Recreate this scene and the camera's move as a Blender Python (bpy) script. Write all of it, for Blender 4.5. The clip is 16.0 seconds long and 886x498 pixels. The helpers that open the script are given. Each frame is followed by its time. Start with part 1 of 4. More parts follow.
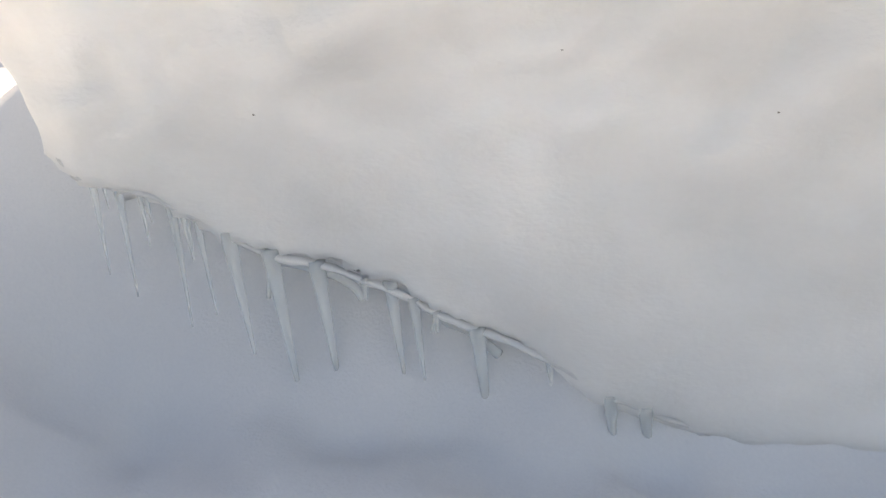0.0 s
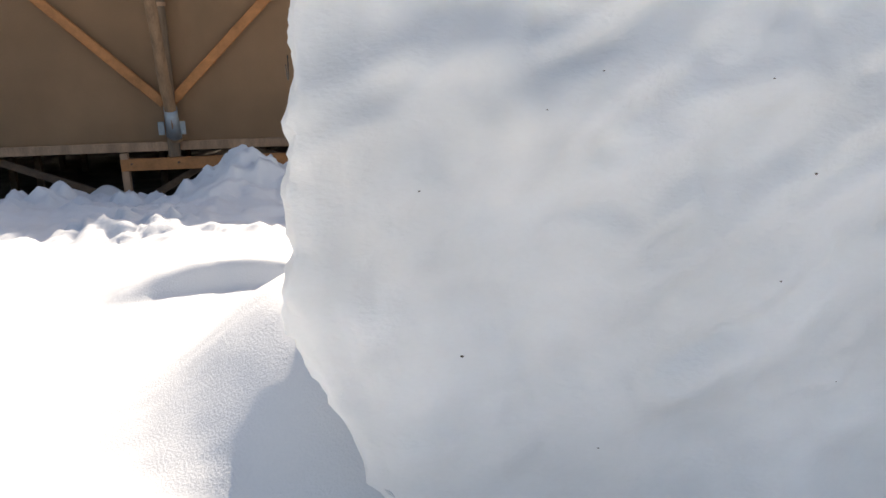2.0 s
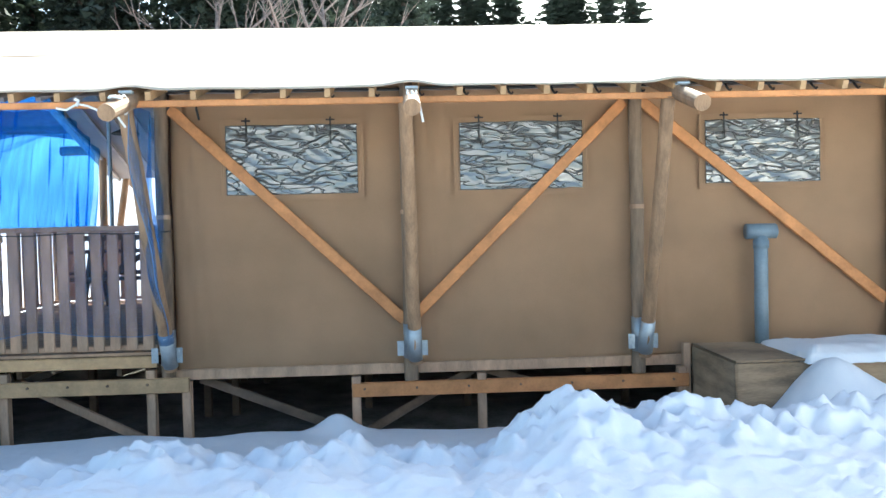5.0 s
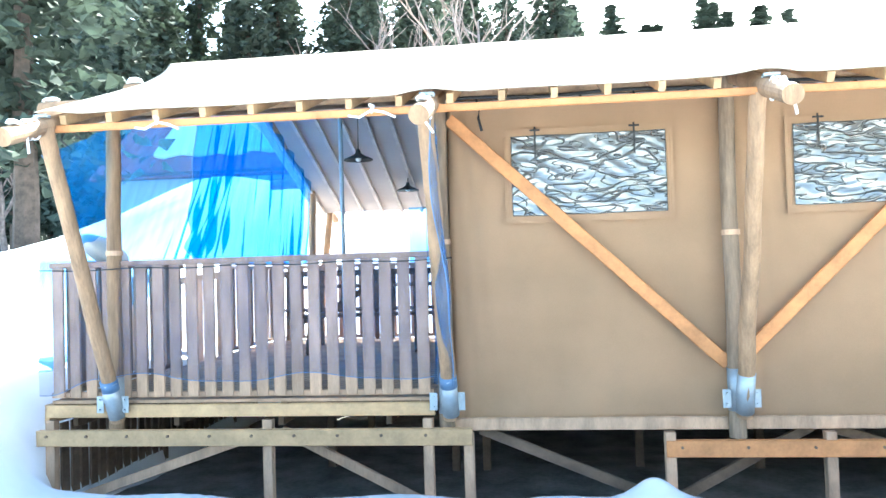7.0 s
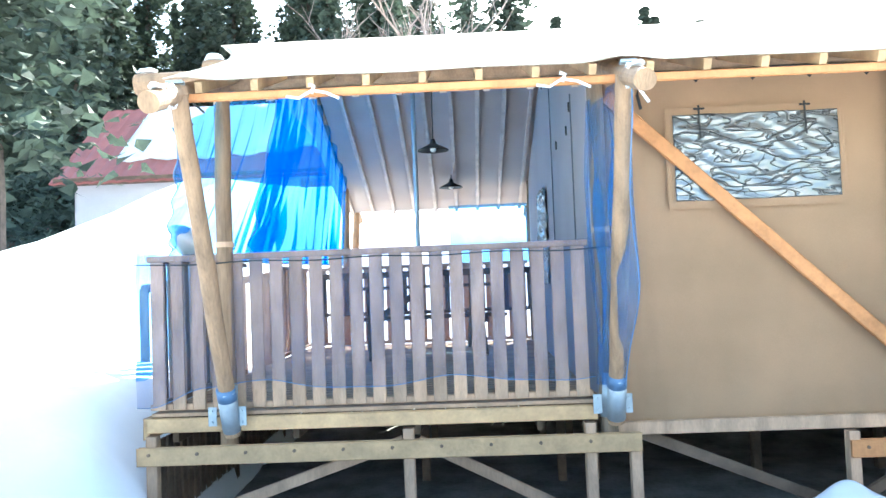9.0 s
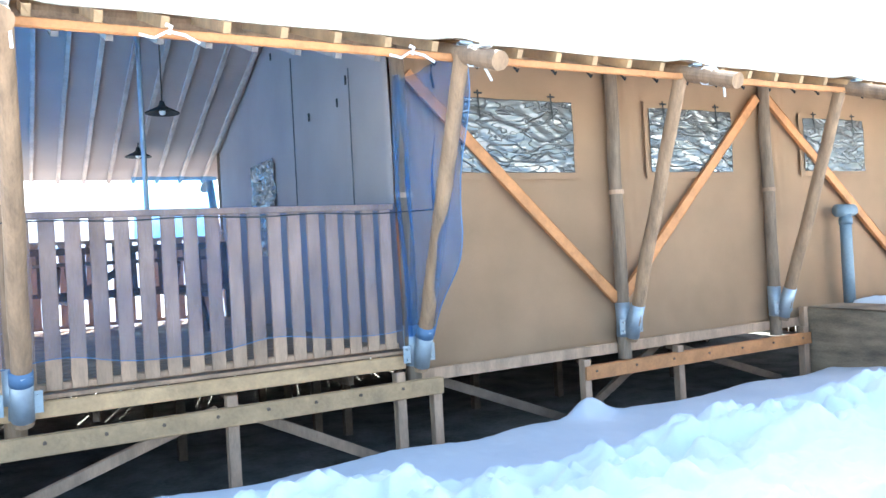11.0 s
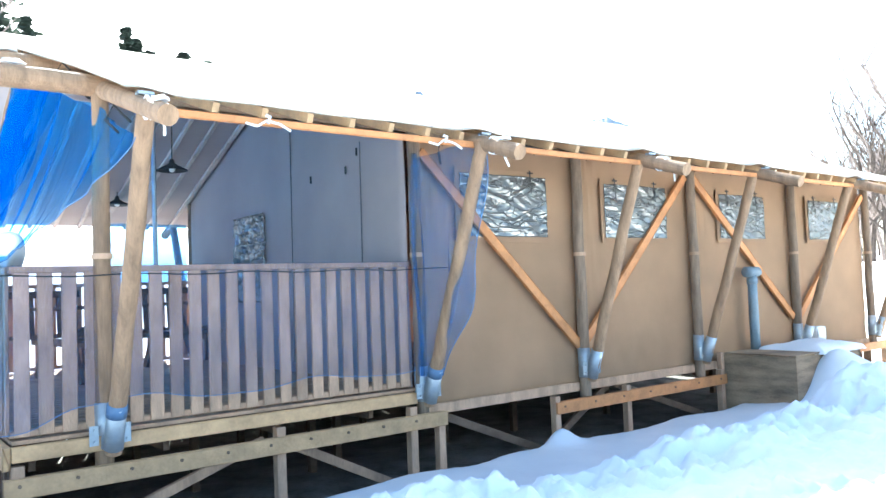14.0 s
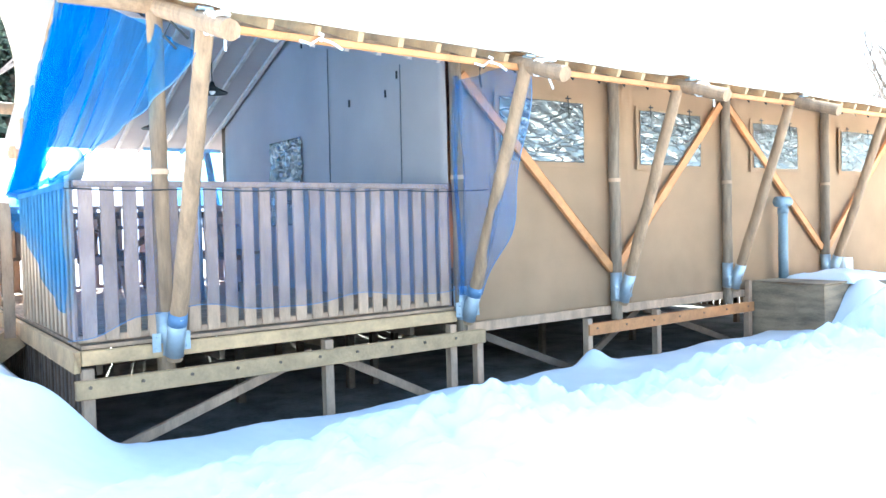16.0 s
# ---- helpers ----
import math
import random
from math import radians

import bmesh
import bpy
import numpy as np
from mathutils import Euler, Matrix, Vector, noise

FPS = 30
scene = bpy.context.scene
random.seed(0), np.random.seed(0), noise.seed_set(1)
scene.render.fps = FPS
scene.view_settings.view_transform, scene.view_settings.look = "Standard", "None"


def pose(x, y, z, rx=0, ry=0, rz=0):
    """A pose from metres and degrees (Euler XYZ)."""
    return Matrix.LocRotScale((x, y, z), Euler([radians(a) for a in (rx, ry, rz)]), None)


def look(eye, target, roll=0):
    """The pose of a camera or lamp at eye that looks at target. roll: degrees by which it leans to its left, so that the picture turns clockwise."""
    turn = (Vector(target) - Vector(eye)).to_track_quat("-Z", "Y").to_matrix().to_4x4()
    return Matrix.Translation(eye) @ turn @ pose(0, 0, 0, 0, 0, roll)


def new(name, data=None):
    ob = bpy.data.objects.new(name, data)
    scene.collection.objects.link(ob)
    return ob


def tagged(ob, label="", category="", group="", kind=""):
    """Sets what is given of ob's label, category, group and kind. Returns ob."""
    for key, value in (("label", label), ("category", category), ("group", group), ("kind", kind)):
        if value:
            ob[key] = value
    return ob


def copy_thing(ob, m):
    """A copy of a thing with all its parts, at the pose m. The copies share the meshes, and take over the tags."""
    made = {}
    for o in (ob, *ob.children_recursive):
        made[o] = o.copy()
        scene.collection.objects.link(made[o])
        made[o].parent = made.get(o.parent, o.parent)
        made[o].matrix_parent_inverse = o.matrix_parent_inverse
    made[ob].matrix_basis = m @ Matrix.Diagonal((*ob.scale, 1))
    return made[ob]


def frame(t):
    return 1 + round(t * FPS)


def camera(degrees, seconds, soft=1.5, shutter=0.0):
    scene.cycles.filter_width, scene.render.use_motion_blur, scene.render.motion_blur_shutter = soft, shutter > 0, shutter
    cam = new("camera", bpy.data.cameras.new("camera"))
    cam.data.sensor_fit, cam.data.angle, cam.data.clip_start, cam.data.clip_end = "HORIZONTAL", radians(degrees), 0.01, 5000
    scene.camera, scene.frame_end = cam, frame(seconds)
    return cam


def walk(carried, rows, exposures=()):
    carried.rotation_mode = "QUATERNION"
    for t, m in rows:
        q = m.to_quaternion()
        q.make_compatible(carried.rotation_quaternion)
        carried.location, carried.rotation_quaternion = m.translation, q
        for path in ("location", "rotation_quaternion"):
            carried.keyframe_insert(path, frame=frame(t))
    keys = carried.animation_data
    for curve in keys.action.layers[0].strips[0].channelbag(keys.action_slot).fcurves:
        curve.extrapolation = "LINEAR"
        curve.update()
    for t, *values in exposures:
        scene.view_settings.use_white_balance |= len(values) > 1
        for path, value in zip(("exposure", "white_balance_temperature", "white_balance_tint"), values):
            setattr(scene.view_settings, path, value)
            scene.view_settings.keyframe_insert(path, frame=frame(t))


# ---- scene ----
cam = camera(59.3, 16.0)
PATH = [
    (0, (4.420, -7.600, 0.365), (4.131, -5.722, -0.259), -1.5),
    (0.3, (4.400, -7.660, 0.405), (4.084, -5.784, -0.190), -1.5),
    (0.6, (4.340, -7.740, 0.520), (4.088, -5.847, -0.045), -1.3),
    (1, (4.220, -7.830, 0.785), (4.124, -5.929, 0.172), -1.2),
    (1.3, (3.980, -7.870, 0.930), (3.977, -5.968, 0.312), -1.2),
    (1.5, (3.800, -7.850, 1.000), (3.887, -5.944, 0.400), -1.2),
    (2, (3.387, -7.686, 1.004), (3.67, -5.781, 0.463), -1.1),
    (2.5, (3.189, -7.484, 1.057), (3.513, -5.571, 0.572), -1.5),
    (3, (2.957, -7.208, 1.042), (3.283, -5.281, 0.618), -1.4),
    (3.5, (2.714, -7.029, 1.105), (2.99, -5.079, 0.756), -1.5),
    (4, (2.483, -6.824, 1.167), (2.7, -4.853, 0.904), -1.1),
    (4.2, (2.4, -6.758, 1.18), (2.587, -4.779, 0.962), -1.0),
    (6.3, (1.147, -5.772, 1.1), (1.045, -3.776, 1.162), -2.0),
    (6.5, (1.016, -5.708, 1.099), (0.869, -3.714, 1.161), -1.8),
    (7, (0.684, -5.485, 1.063), (0.446, -3.5, 1.124), -1.7),
    (7.5, (0.328, -5.288, 1.026), (0.088, -3.303, 1.082), -2.3),
    (8, (0.019, -5.115, 1.038), (-0.201, -3.128, 1.109), -2.7),
    (8.2, (-0.142, -5.104, 1.038), (-0.349, -3.116, 1.119), -2.9),
    (10.3, (-1.876, -4.983, 0.863), (-1.328, -3.062, 0.938), -2.8),
    (10.5, (-2.013, -4.942, 0.865), (-1.333, -3.062, 0.936), -3.7),
    (11, (-2.412, -4.946, 0.883), (-1.434, -3.201, 0.885), -3.2),
    (11.5, (-2.762, -4.978, 0.835), (-1.597, -3.354, 0.754), -3.1),
    (12, (-3.07, -4.966, 0.855), (-1.801, -3.427, 0.717), -2.8),
    (12.5, (-3.384, -5.034, 0.887), (-2.034, -3.576, 0.656), -2.7),
    (13, (-3.559, -5.15, 0.906), (-2.273, -3.622, 0.793), -2.2),
    (13.5, (-3.638, -5.204, 0.939), (-2.362, -3.664, 0.944), -1.8),
    (14, (-3.71, -5.244, 0.995), (-2.485, -3.665, 1.096), -2.2),
    (14.5, (-3.835, -5.353, 1.031), (-2.659, -3.74, 1.155), -2.0),
    (15, (-3.893, -5.226, 0.989), (-2.735, -3.599, 1.088), -2.1),
    (15.5, (-3.928, -5.241, 0.934), (-2.783, -3.601, 0.949), -1.9),
    (16, (-3.955, -5.227, 0.894), (-2.766, -3.62, 0.829), -1.5),
]
walk(cam, [(t, look(eye, target, roll)) for t, eye, target, roll in PATH],
     exposures=[(0, 1.12, 9300, 16), (1.2, 1.1, 8500, 15), (2.0, 0.62, 7600, 13), (2.5, 0.34, 7300, 12), (3.0, 0.13, 7000, 10), (3.5, 0.05, 6800, 11), (3.75, 0.3, 6800, 10), (4.0, 0.65, 6800, 8),
                (4.2, 0.85, 6700, 6), (6.3, 3.25, 6050, -3), (8.2, 3.25, 6050, -3), (10.4, 2.74, 6050, 0), (11.0, 2.85, 6000, 2), (11.6, 2.8, 6000, 4), (12.5, 2.4, 6050, 8), (13.0, 2.2, 5950, 6), (13.6, 2.42, 5950, 2), (14.0, 2.68, 5900, 0),
                (14.5, 2.74, 5900, -2), (15, 2.8, 5900, -2), (16, 3.25, 5850, -3)])

# ---- world, sun, exposure ----
SUN_AZ, SUN_EL = radians(17), radians(37)      # azimuth from +y towards +x
sun_dir = Vector((math.sin(SUN_AZ) * math.cos(SUN_EL), math.cos(SUN_AZ) * math.cos(SUN_EL), math.sin(SUN_EL)))
world = bpy.data.worlds.new("world")
scene.world = world
world.use_nodes = True
wn = world.node_tree.nodes
sky = wn.new("ShaderNodeTexSky")
sky.sky_type = "NISHITA"
sky.sun_disc = False
sky.sun_elevation = SUN_EL
sky.sun_rotation = SUN_AZ
sky.altitude = 400
sky.air_density = 1.0
sky.dust_density = 2.5
sky.ozone_density = 1.0
wn["Background"].inputs["Strength"].default_value = 0.115
world.node_tree.links.new(sky.outputs[0], wn["Background"].inputs["Color"])
sun_data = bpy.data.lights.new("sun", "SUN")
sun_data.energy = 5.0
sun_data.angle = radians(0.6)
sun_data.color = (1.0, 0.95, 0.87)
sun = new("sun", sun_data)
sun.matrix_world = look(sun_dir * 40, (0, 0, 0))


# ---- materials ----
def material(name, colour, rough=0.8, metal=0.0, vary=0.15, scale=8.0, stretch=(1, 1, 1), bump=0.2, bump_scale=40.0, tint=None,
             sss=0.0, sss_radius=(0.1, 0.1, 0.1), trans=0.0, transmission=0.0, per_object=0.0, bump_dist=0.01, fine_colour=0.35):
    """A principled surface whose colour varies at two scales, with grain in its relief."""
    m = bpy.data.materials.new(name)
    m.use_nodes = True
    nt = m.node_tree
    n, l = nt.nodes, nt.links
    b = n["Principled BSDF"]
    tc = n.new("ShaderNodeTexCoord")
    mp = n.new("ShaderNodeMapping")
    mp.inputs["Scale"].default_value = stretch
    l.new(tc.outputs["Object"], mp.inputs["Vector"])
    big = n.new("ShaderNodeTexNoise")
    big.inputs["Scale"].default_value = scale
    big.inputs["Detail"].default_value = 5
    fine = n.new("ShaderNodeTexNoise")
    fine.inputs["Scale"].default_value = bump_scale
    fine.inputs["Detail"].default_value = 4
    l.new(mp.outputs[0], big.inputs["Vector"])
    l.new(mp.outputs[0], fine.inputs["Vector"])
    add = n.new("ShaderNodeMath")
    add.operation = "MULTIPLY_ADD"
    l.new(fine.outputs["Fac"], add.inputs[0])
    add.inputs[1].default_value = fine_colour
    l.new(big.outputs["Fac"], add.inputs[2])
    ramp = n.new("ShaderNodeValToRGB")
    c = Vector(colour)
    dark = tint if tint else tuple(c * (1 - vary * 1.6))
    ramp.color_ramp.elements[0].position, ramp.color_ramp.elements[0].color = 0.245 + 0.5 * fine_colour, (*dark, 1)
    ramp.color_ramp.elements[1].position, ramp.color_ramp.elements[1].color = 0.725 + 0.5 * fine_colour, (*(min(1, v * (1 + vary)) for v in c), 1)
    l.new(add.outputs[0], ramp.inputs["Fac"])
    out = ramp.outputs["Color"]
    if per_object:
        info = n.new("ShaderNodeObjectInfo")
        hsv = n.new("ShaderNodeHueSaturation")
        mr = n.new("ShaderNodeMapRange")
        mr.inputs["To Min"].default_value, mr.inputs["To Max"].default_value = 1 - per_object, 1 + per_object
        l.new(info.outputs["Random"], mr.inputs["Value"])
        l.new(mr.outputs[0], hsv.inputs["Value"])
        l.new(out, hsv.inputs["Color"])
        out = hsv.outputs["Color"]
    l.new(out, b.inputs["Base Color"])
    b.inputs["Roughness"].default_value = rough
    b.inputs["Metallic"].default_value = metal
    b.inputs["Transmission Weight"].default_value = transmission
    if sss:
        b.inputs["Subsurface Weight"].default_value = sss
        b.inputs["Subsurface Radius"].default_value = sss_radius
        b.inputs["Subsurface Scale"].default_value = 1.0
    bp = n.new("ShaderNodeBump")
    bp.inputs["Strength"].default_value = bump
    bp.inputs["Distance"].default_value = bump_dist
    l.new(fine.outputs["Fac"], bp.inputs["Height"])
    l.new(bp.outputs[0], b.inputs["Normal"])
    if trans:
        tr = n.new("ShaderNodeBsdfTranslucent")
        l.new(out, tr.inputs["Color"])
        mx = n.new("ShaderNodeMixShader")
        mx.inputs[0].default_value = trans
        l.new(b.outputs[0], mx.inputs[1])
        l.new(tr.outputs[0], mx.inputs[2])
        l.new(mx.outputs[0], n["Material Output"].inputs["Surface"])
    return m


def net_material(name, colour, cover, tint, folds=(1, 1, 1)):
    """A fine woven net: coloured threads, and light tinted on its way through the weave."""
    m = bpy.data.materials.new(name)
    m.use_nodes = True
    nt = m.node_tree
    n, l = nt.nodes, nt.links
    b = n["Principled BSDF"]
    b.inputs["Base Color"].default_value = (*colour, 1)
    b.inputs["Roughness"].default_value = 0.6
    b.inputs["Specular IOR Level"].default_value = 0.2
    tl = n.new("ShaderNodeBsdfTranslucent")
    tl.inputs["Color"].default_value = (*colour, 1)
    half = n.new("ShaderNodeMixShader")
    half.inputs[0].default_value = 0.5
    l.new(b.outputs[0], half.inputs[1])
    l.new(tl.outputs[0], half.inputs[2])
    tp = n.new("ShaderNodeBsdfTransparent")
    tp.inputs["Color"].default_value = (*tint, 1)
    mx = n.new("ShaderNodeMixShader")
    tc = n.new("ShaderNodeTexCoord")
    mp = n.new("ShaderNodeMapping")
    mp.inputs["Scale"].default_value = folds
    l.new(tc.outputs["Object"], mp.inputs["Vector"])
    nz = n.new("ShaderNodeTexNoise")
    nz.inputs["Scale"].default_value = 2.0
    nz.inputs["Detail"].default_value = 4
    nz.inputs["Distortion"].default_value = 0.4
    l.new(mp.outputs[0], nz.inputs["Vector"])
    mr = n.new("ShaderNodeMapRange")
    mr.inputs["From Min"].default_value, mr.inputs["From Max"].default_value = 0.3, 0.72
    mr.inputs["To Min"].default_value, mr.inputs["To Max"].default_value = cover * 0.6, min(0.95, cover * 1.5)
    l.new(nz.outputs["Fac"], mr.inputs["Value"])
    l.new(mr.outputs[0], mx.inputs[0])
    l.new(tp.outputs[0], mx.inputs[1])
    l.new(half.outputs[0], mx.inputs[2])
    l.new(mx.outputs[0], n["Material Output"].inputs["Surface"])
    return m


def film_material(name):
    """Clear plastic sheet, flat but for sharp creases; a dim room behind is painted as its dark base."""
    m = bpy.data.materials.new(name)
    m.use_nodes = True
    nt = m.node_tree
    n, l = nt.nodes, nt.links
    b = n["Principled BSDF"]
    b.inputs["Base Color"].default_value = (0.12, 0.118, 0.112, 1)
    b.inputs["Roughness"].default_value = 0.10
    b.inputs["Specular IOR Level"].default_value = 0.7
    tc = n.new("ShaderNodeTexCoord")
    height = None
    for scale, turn, wide in ((1.2, 10, 0.034), (2.3, -14, 0.022)):
        mp = n.new("ShaderNodeMapping")
        mp.inputs["Scale"].default_value = (2.4, 2.4, 7.5)
        mp.inputs["Rotation"].default_value = (0, radians(turn), 0)
        l.new(tc.outputs["Object"], mp.inputs["Vector"])
        nz = n.new("ShaderNodeTexNoise")
        nz.inputs["Scale"].default_value = scale
        nz.inputs["Detail"].default_value = 1.2
        nz.inputs["Distortion"].default_value = 0.8
        l.new(mp.outputs[0], nz.inputs["Vector"])
        cen = n.new("ShaderNodeMath")
        cen.operation = "SUBTRACT"
        cen.inputs[1].default_value = 0.5
        l.new(nz.outputs["Fac"], cen.inputs[0])
        ab = n.new("ShaderNodeMath")
        ab.operation = "ABSOLUTE"
        l.new(cen.outputs[0], ab.inputs[0])
        mr = n.new("ShaderNodeMapRange")
        mr.inputs["From Max"].default_value = wide
        l.new(ab.outputs[0], mr.inputs["Value"])
        if height is None:
            height = mr.outputs[0]
        else:
            both = n.new("ShaderNodeMath")
            both.operation = "ADD"
            l.new(height, both.inputs[0])
            l.new(mr.outputs[0], both.inputs[1])
            height = both.outputs[0]
    bp = n.new("ShaderNodeBump")
    bp.inputs["Strength"].default_value = 0.9
    bp.inputs["Distance"].default_value = 0.012
    l.new(height, bp.inputs["Height"])
    l.new(bp.outputs[0], b.inputs["Normal"])
    gl = n.new("ShaderNodeBsdfGlossy")
    gl.inputs["Roughness"].default_value = 0.10
    l.new(bp.outputs[0], gl.inputs["Normal"])
    mx = n.new("ShaderNodeMixShader")
    mx.inputs[0].default_value = 0.08
    l.new(b.outputs[0], mx.inputs[1])
    l.new(gl.outputs[0], mx.inputs[2])
    l.new(mx.outputs[0], n["Material Output"].inputs["Surface"])
    return m


SNOW = material("snow", (0.75, 0.76, 0.775), rough=0.65, vary=0.03, scale=2.0, bump=0.28, bump_scale=150, bump_dist=0.008,
                tint=(0.68, 0.70, 0.73))
SNOW_WALL = material("icy_snow", (0.86, 0.865, 0.865), rough=0.38, vary=0.02, scale=1.7, stretch=(1.0, 1.0, 1.8), bump=0.30, bump_scale=70, bump_dist=0.005,
                     tint=(0.66, 0.665, 0.66), sss=0.6, sss_radius=(0.10, 0.09, 0.08), fine_colour=0.08)
ICE = bpy.data.materials.new("ice")
ICE.use_nodes = True
_b = ICE.node_tree.nodes["Principled BSDF"]
_b.inputs["Base Color"].default_value = (0.93, 0.97, 0.98, 1)
_b.inputs["Roughness"].default_value = 0.04
_b.inputs["IOR"].default_value = 1.31
_b.inputs["Transmission Weight"].default_value = 0.66
FROST = material("frosted_ice", (0.86, 0.88, 0.89), rough=0.16, vary=0.05, scale=9, bump=0.3, bump_scale=30, sss=0.5, sss_radius=(0.05, 0.05, 0.05), transmission=0.2)
CANVAS = material("tan_canvas", (0.43, 0.268, 0.155), rough=0.85, vary=0.10, scale=1.6, bump=0.25, bump_scale=160, trans=0.35, bump_dist=0.003)
ROOF_CANVAS = material("roof_canvas", (0.62, 0.53, 0.42), rough=0.7, vary=0.07, scale=1.4, bump=0.15, bump_scale=120, trans=0.25, bump_dist=0.003)
LINING = material("grey_lining_canvas", (0.37, 0.325, 0.315), rough=0.85, vary=0.06, scale=1.5, bump=0.2, bump_scale=120, trans=0.2, bump_dist=0.003)
LOG = material("peeled_log", (0.29, 0.175, 0.098), rough=0.75, vary=0.25, scale=5, stretch=(3, 3, 0.5), bump=0.5, bump_scale=30, per_object=0.15)
LOG_DARK = material("weathered_dark_log", (0.19, 0.13, 0.085), rough=0.8, vary=0.3, scale=5, stretch=(3, 3, 0.5), bump=0.5, bump_scale=30, per_object=0.15)
PINE = material("pine_timber", (0.47, 0.29, 0.145), rough=0.7, vary=0.2, scale=6, stretch=(1, 1, 1), bump=0.3, bump_scale=45, per_object=0.12)
PINE_RED = material("reddish_pine_timber", (0.50, 0.215, 0.078), rough=0.7, vary=0.2, scale=6, bump=0.3, bump_scale=45, per_object=0.12)
PINE_GREY = material("weathered_pine", (0.41, 0.26, 0.165), rough=0.8, vary=0.22, scale=6, stretch=(2, 2, 0.6), bump=0.4, bump_scale=45, per_object=0.16)
PINE_PALE = material("pale_batten", (0.44, 0.38, 0.35), rough=0.75, vary=0.15, scale=6, bump=0.3, bump_scale=45, per_object=0.1)
# dark furniture and eave wood; under the base its tone stands for shade
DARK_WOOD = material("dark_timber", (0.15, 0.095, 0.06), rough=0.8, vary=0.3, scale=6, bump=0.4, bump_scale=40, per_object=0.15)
PLY = material("weathered_plywood", (0.30, 0.21, 0.13), rough=0.8, vary=0.35, scale=3, stretch=(0.6, 1, 4), bump=0.3, bump_scale=40)
STEEL = material("galvanised_steel", (0.36, 0.40, 0.43), rough=0.5, metal=0.55, vary=0.12, scale=9, bump=0.05)
PIPE = material("grey_vent_pipe", (0.15, 0.20, 0.24), rough=0.45, metal=0.0, vary=0.12, scale=5, bump=0.05)
SEAM = material("grey_zip_tape", (0.10, 0.10, 0.11), rough=0.7, vary=0.1, bump=0.1)
BLACK = material("black_webbing", (0.02, 0.02, 0.02), rough=0.7, vary=0.2, bump=0.1)
CORD = material("white_cord", (0.75, 0.75, 0.73), rough=0.7, vary=0.08, bump=0.1)
BLUE_NET = net_material("blue_netting", (0.02, 0.28, 0.80), 0.25, (0.38, 0.70, 1.0), (1.0, 5.0, 0.6))
BLUE_NET_THIN = net_material("thin_blue_netting", (0.03, 0.17, 0.42), 0.14, (0.88, 0.90, 0.98), (2.0, 1.0, 0.8))
BLUE_BAND = material("blue_tape", (0.09, 0.16, 0.27), rough=0.5, vary=0.1, bump=0.05)
EARTH = material("bare_earth", (0.19, 0.18, 0.16), rough=0.95, vary=0.4, scale=3, bump=0.6, bump_scale=25)
RED_ROOF = material("red_sheet_roof", (0.32, 0.09, 0.07), rough=0.5, vary=0.15, scale=2, bump=0.1)
PALE_WALL = material("pale_house_wall", (0.55, 0.50, 0.50), rough=0.8, vary=0.08, scale=1.0, bump=0.1)
GLASS_DARK = material("dark_window_glass", (0.04, 0.05, 0.06), rough=0.1, vary=0.1, bump=0.02)
CORNER_NET = net_material("corner_blue_netting", (0.03, 0.22, 0.55), 0.27, (0.72, 0.82, 0.98), (3.0, 3.0, 0.5))
FILM = film_material("clear_window_film")
BARK = material("bark", (0.09, 0.065, 0.05), rough=0.9, vary=0.3, scale=6, bump=0.6, bump_scale=20)
BARK_PALE = material("pale_bark", (0.26, 0.20, 0.17), rough=0.9, vary=0.3, scale=6, bump=0.4, bump_scale=20)
NEEDLES = material("cedar_foliage", (0.058, 0.078, 0.055), rough=0.8, vary=0.4, scale=1.5, bump=0.2, trans=0.2, per_object=0.2)
# pale blue-grey: the haze of distance is mixed into the hill's colour
HILL = material("hazed_wooded_hill", (0.30, 0.33, 0.36), rough=0.9, vary=0.35, scale=0.25, bump=0.3, bump_scale=0.8)


# ---- building helpers ----
def finish(name, bm, mat, parent=None, label="", smooth=False):
    me = bpy.data.meshes.new(name)
    bm.to_mesh(me)
    bm.free()
    me.materials.append(mat)
    if smooth:
        for p in me.polygons:
            p.use_smooth = True
    ob = new(name, me)
    if parent is not None:
        ob.parent = parent
    if label:
        ob["label"] = label
    return ob


def part(name, bm, mat, parent, label="", smooth=False):
    return finish(name, bm, mat, parent, label, smooth)


def thing(name, label, category, group="", at=(0, 0, 0)):
    ob = new(name)
    ob.location = at
    bpy.context.view_layer.update()
    return tagged(ob, label, category, group)


def along(p0, p1):
    """A frame whose z runs from p0 to p1."""
    p0, p1 = Vector(p0), Vector(p1)
    d = p1 - p0
    q = d.to_track_quat("Z", "X" if abs(d.normalized().z) > 0.95 else "Y")
    return Matrix.Translation(p0) @ q.to_matrix().to_4x4(), d.length


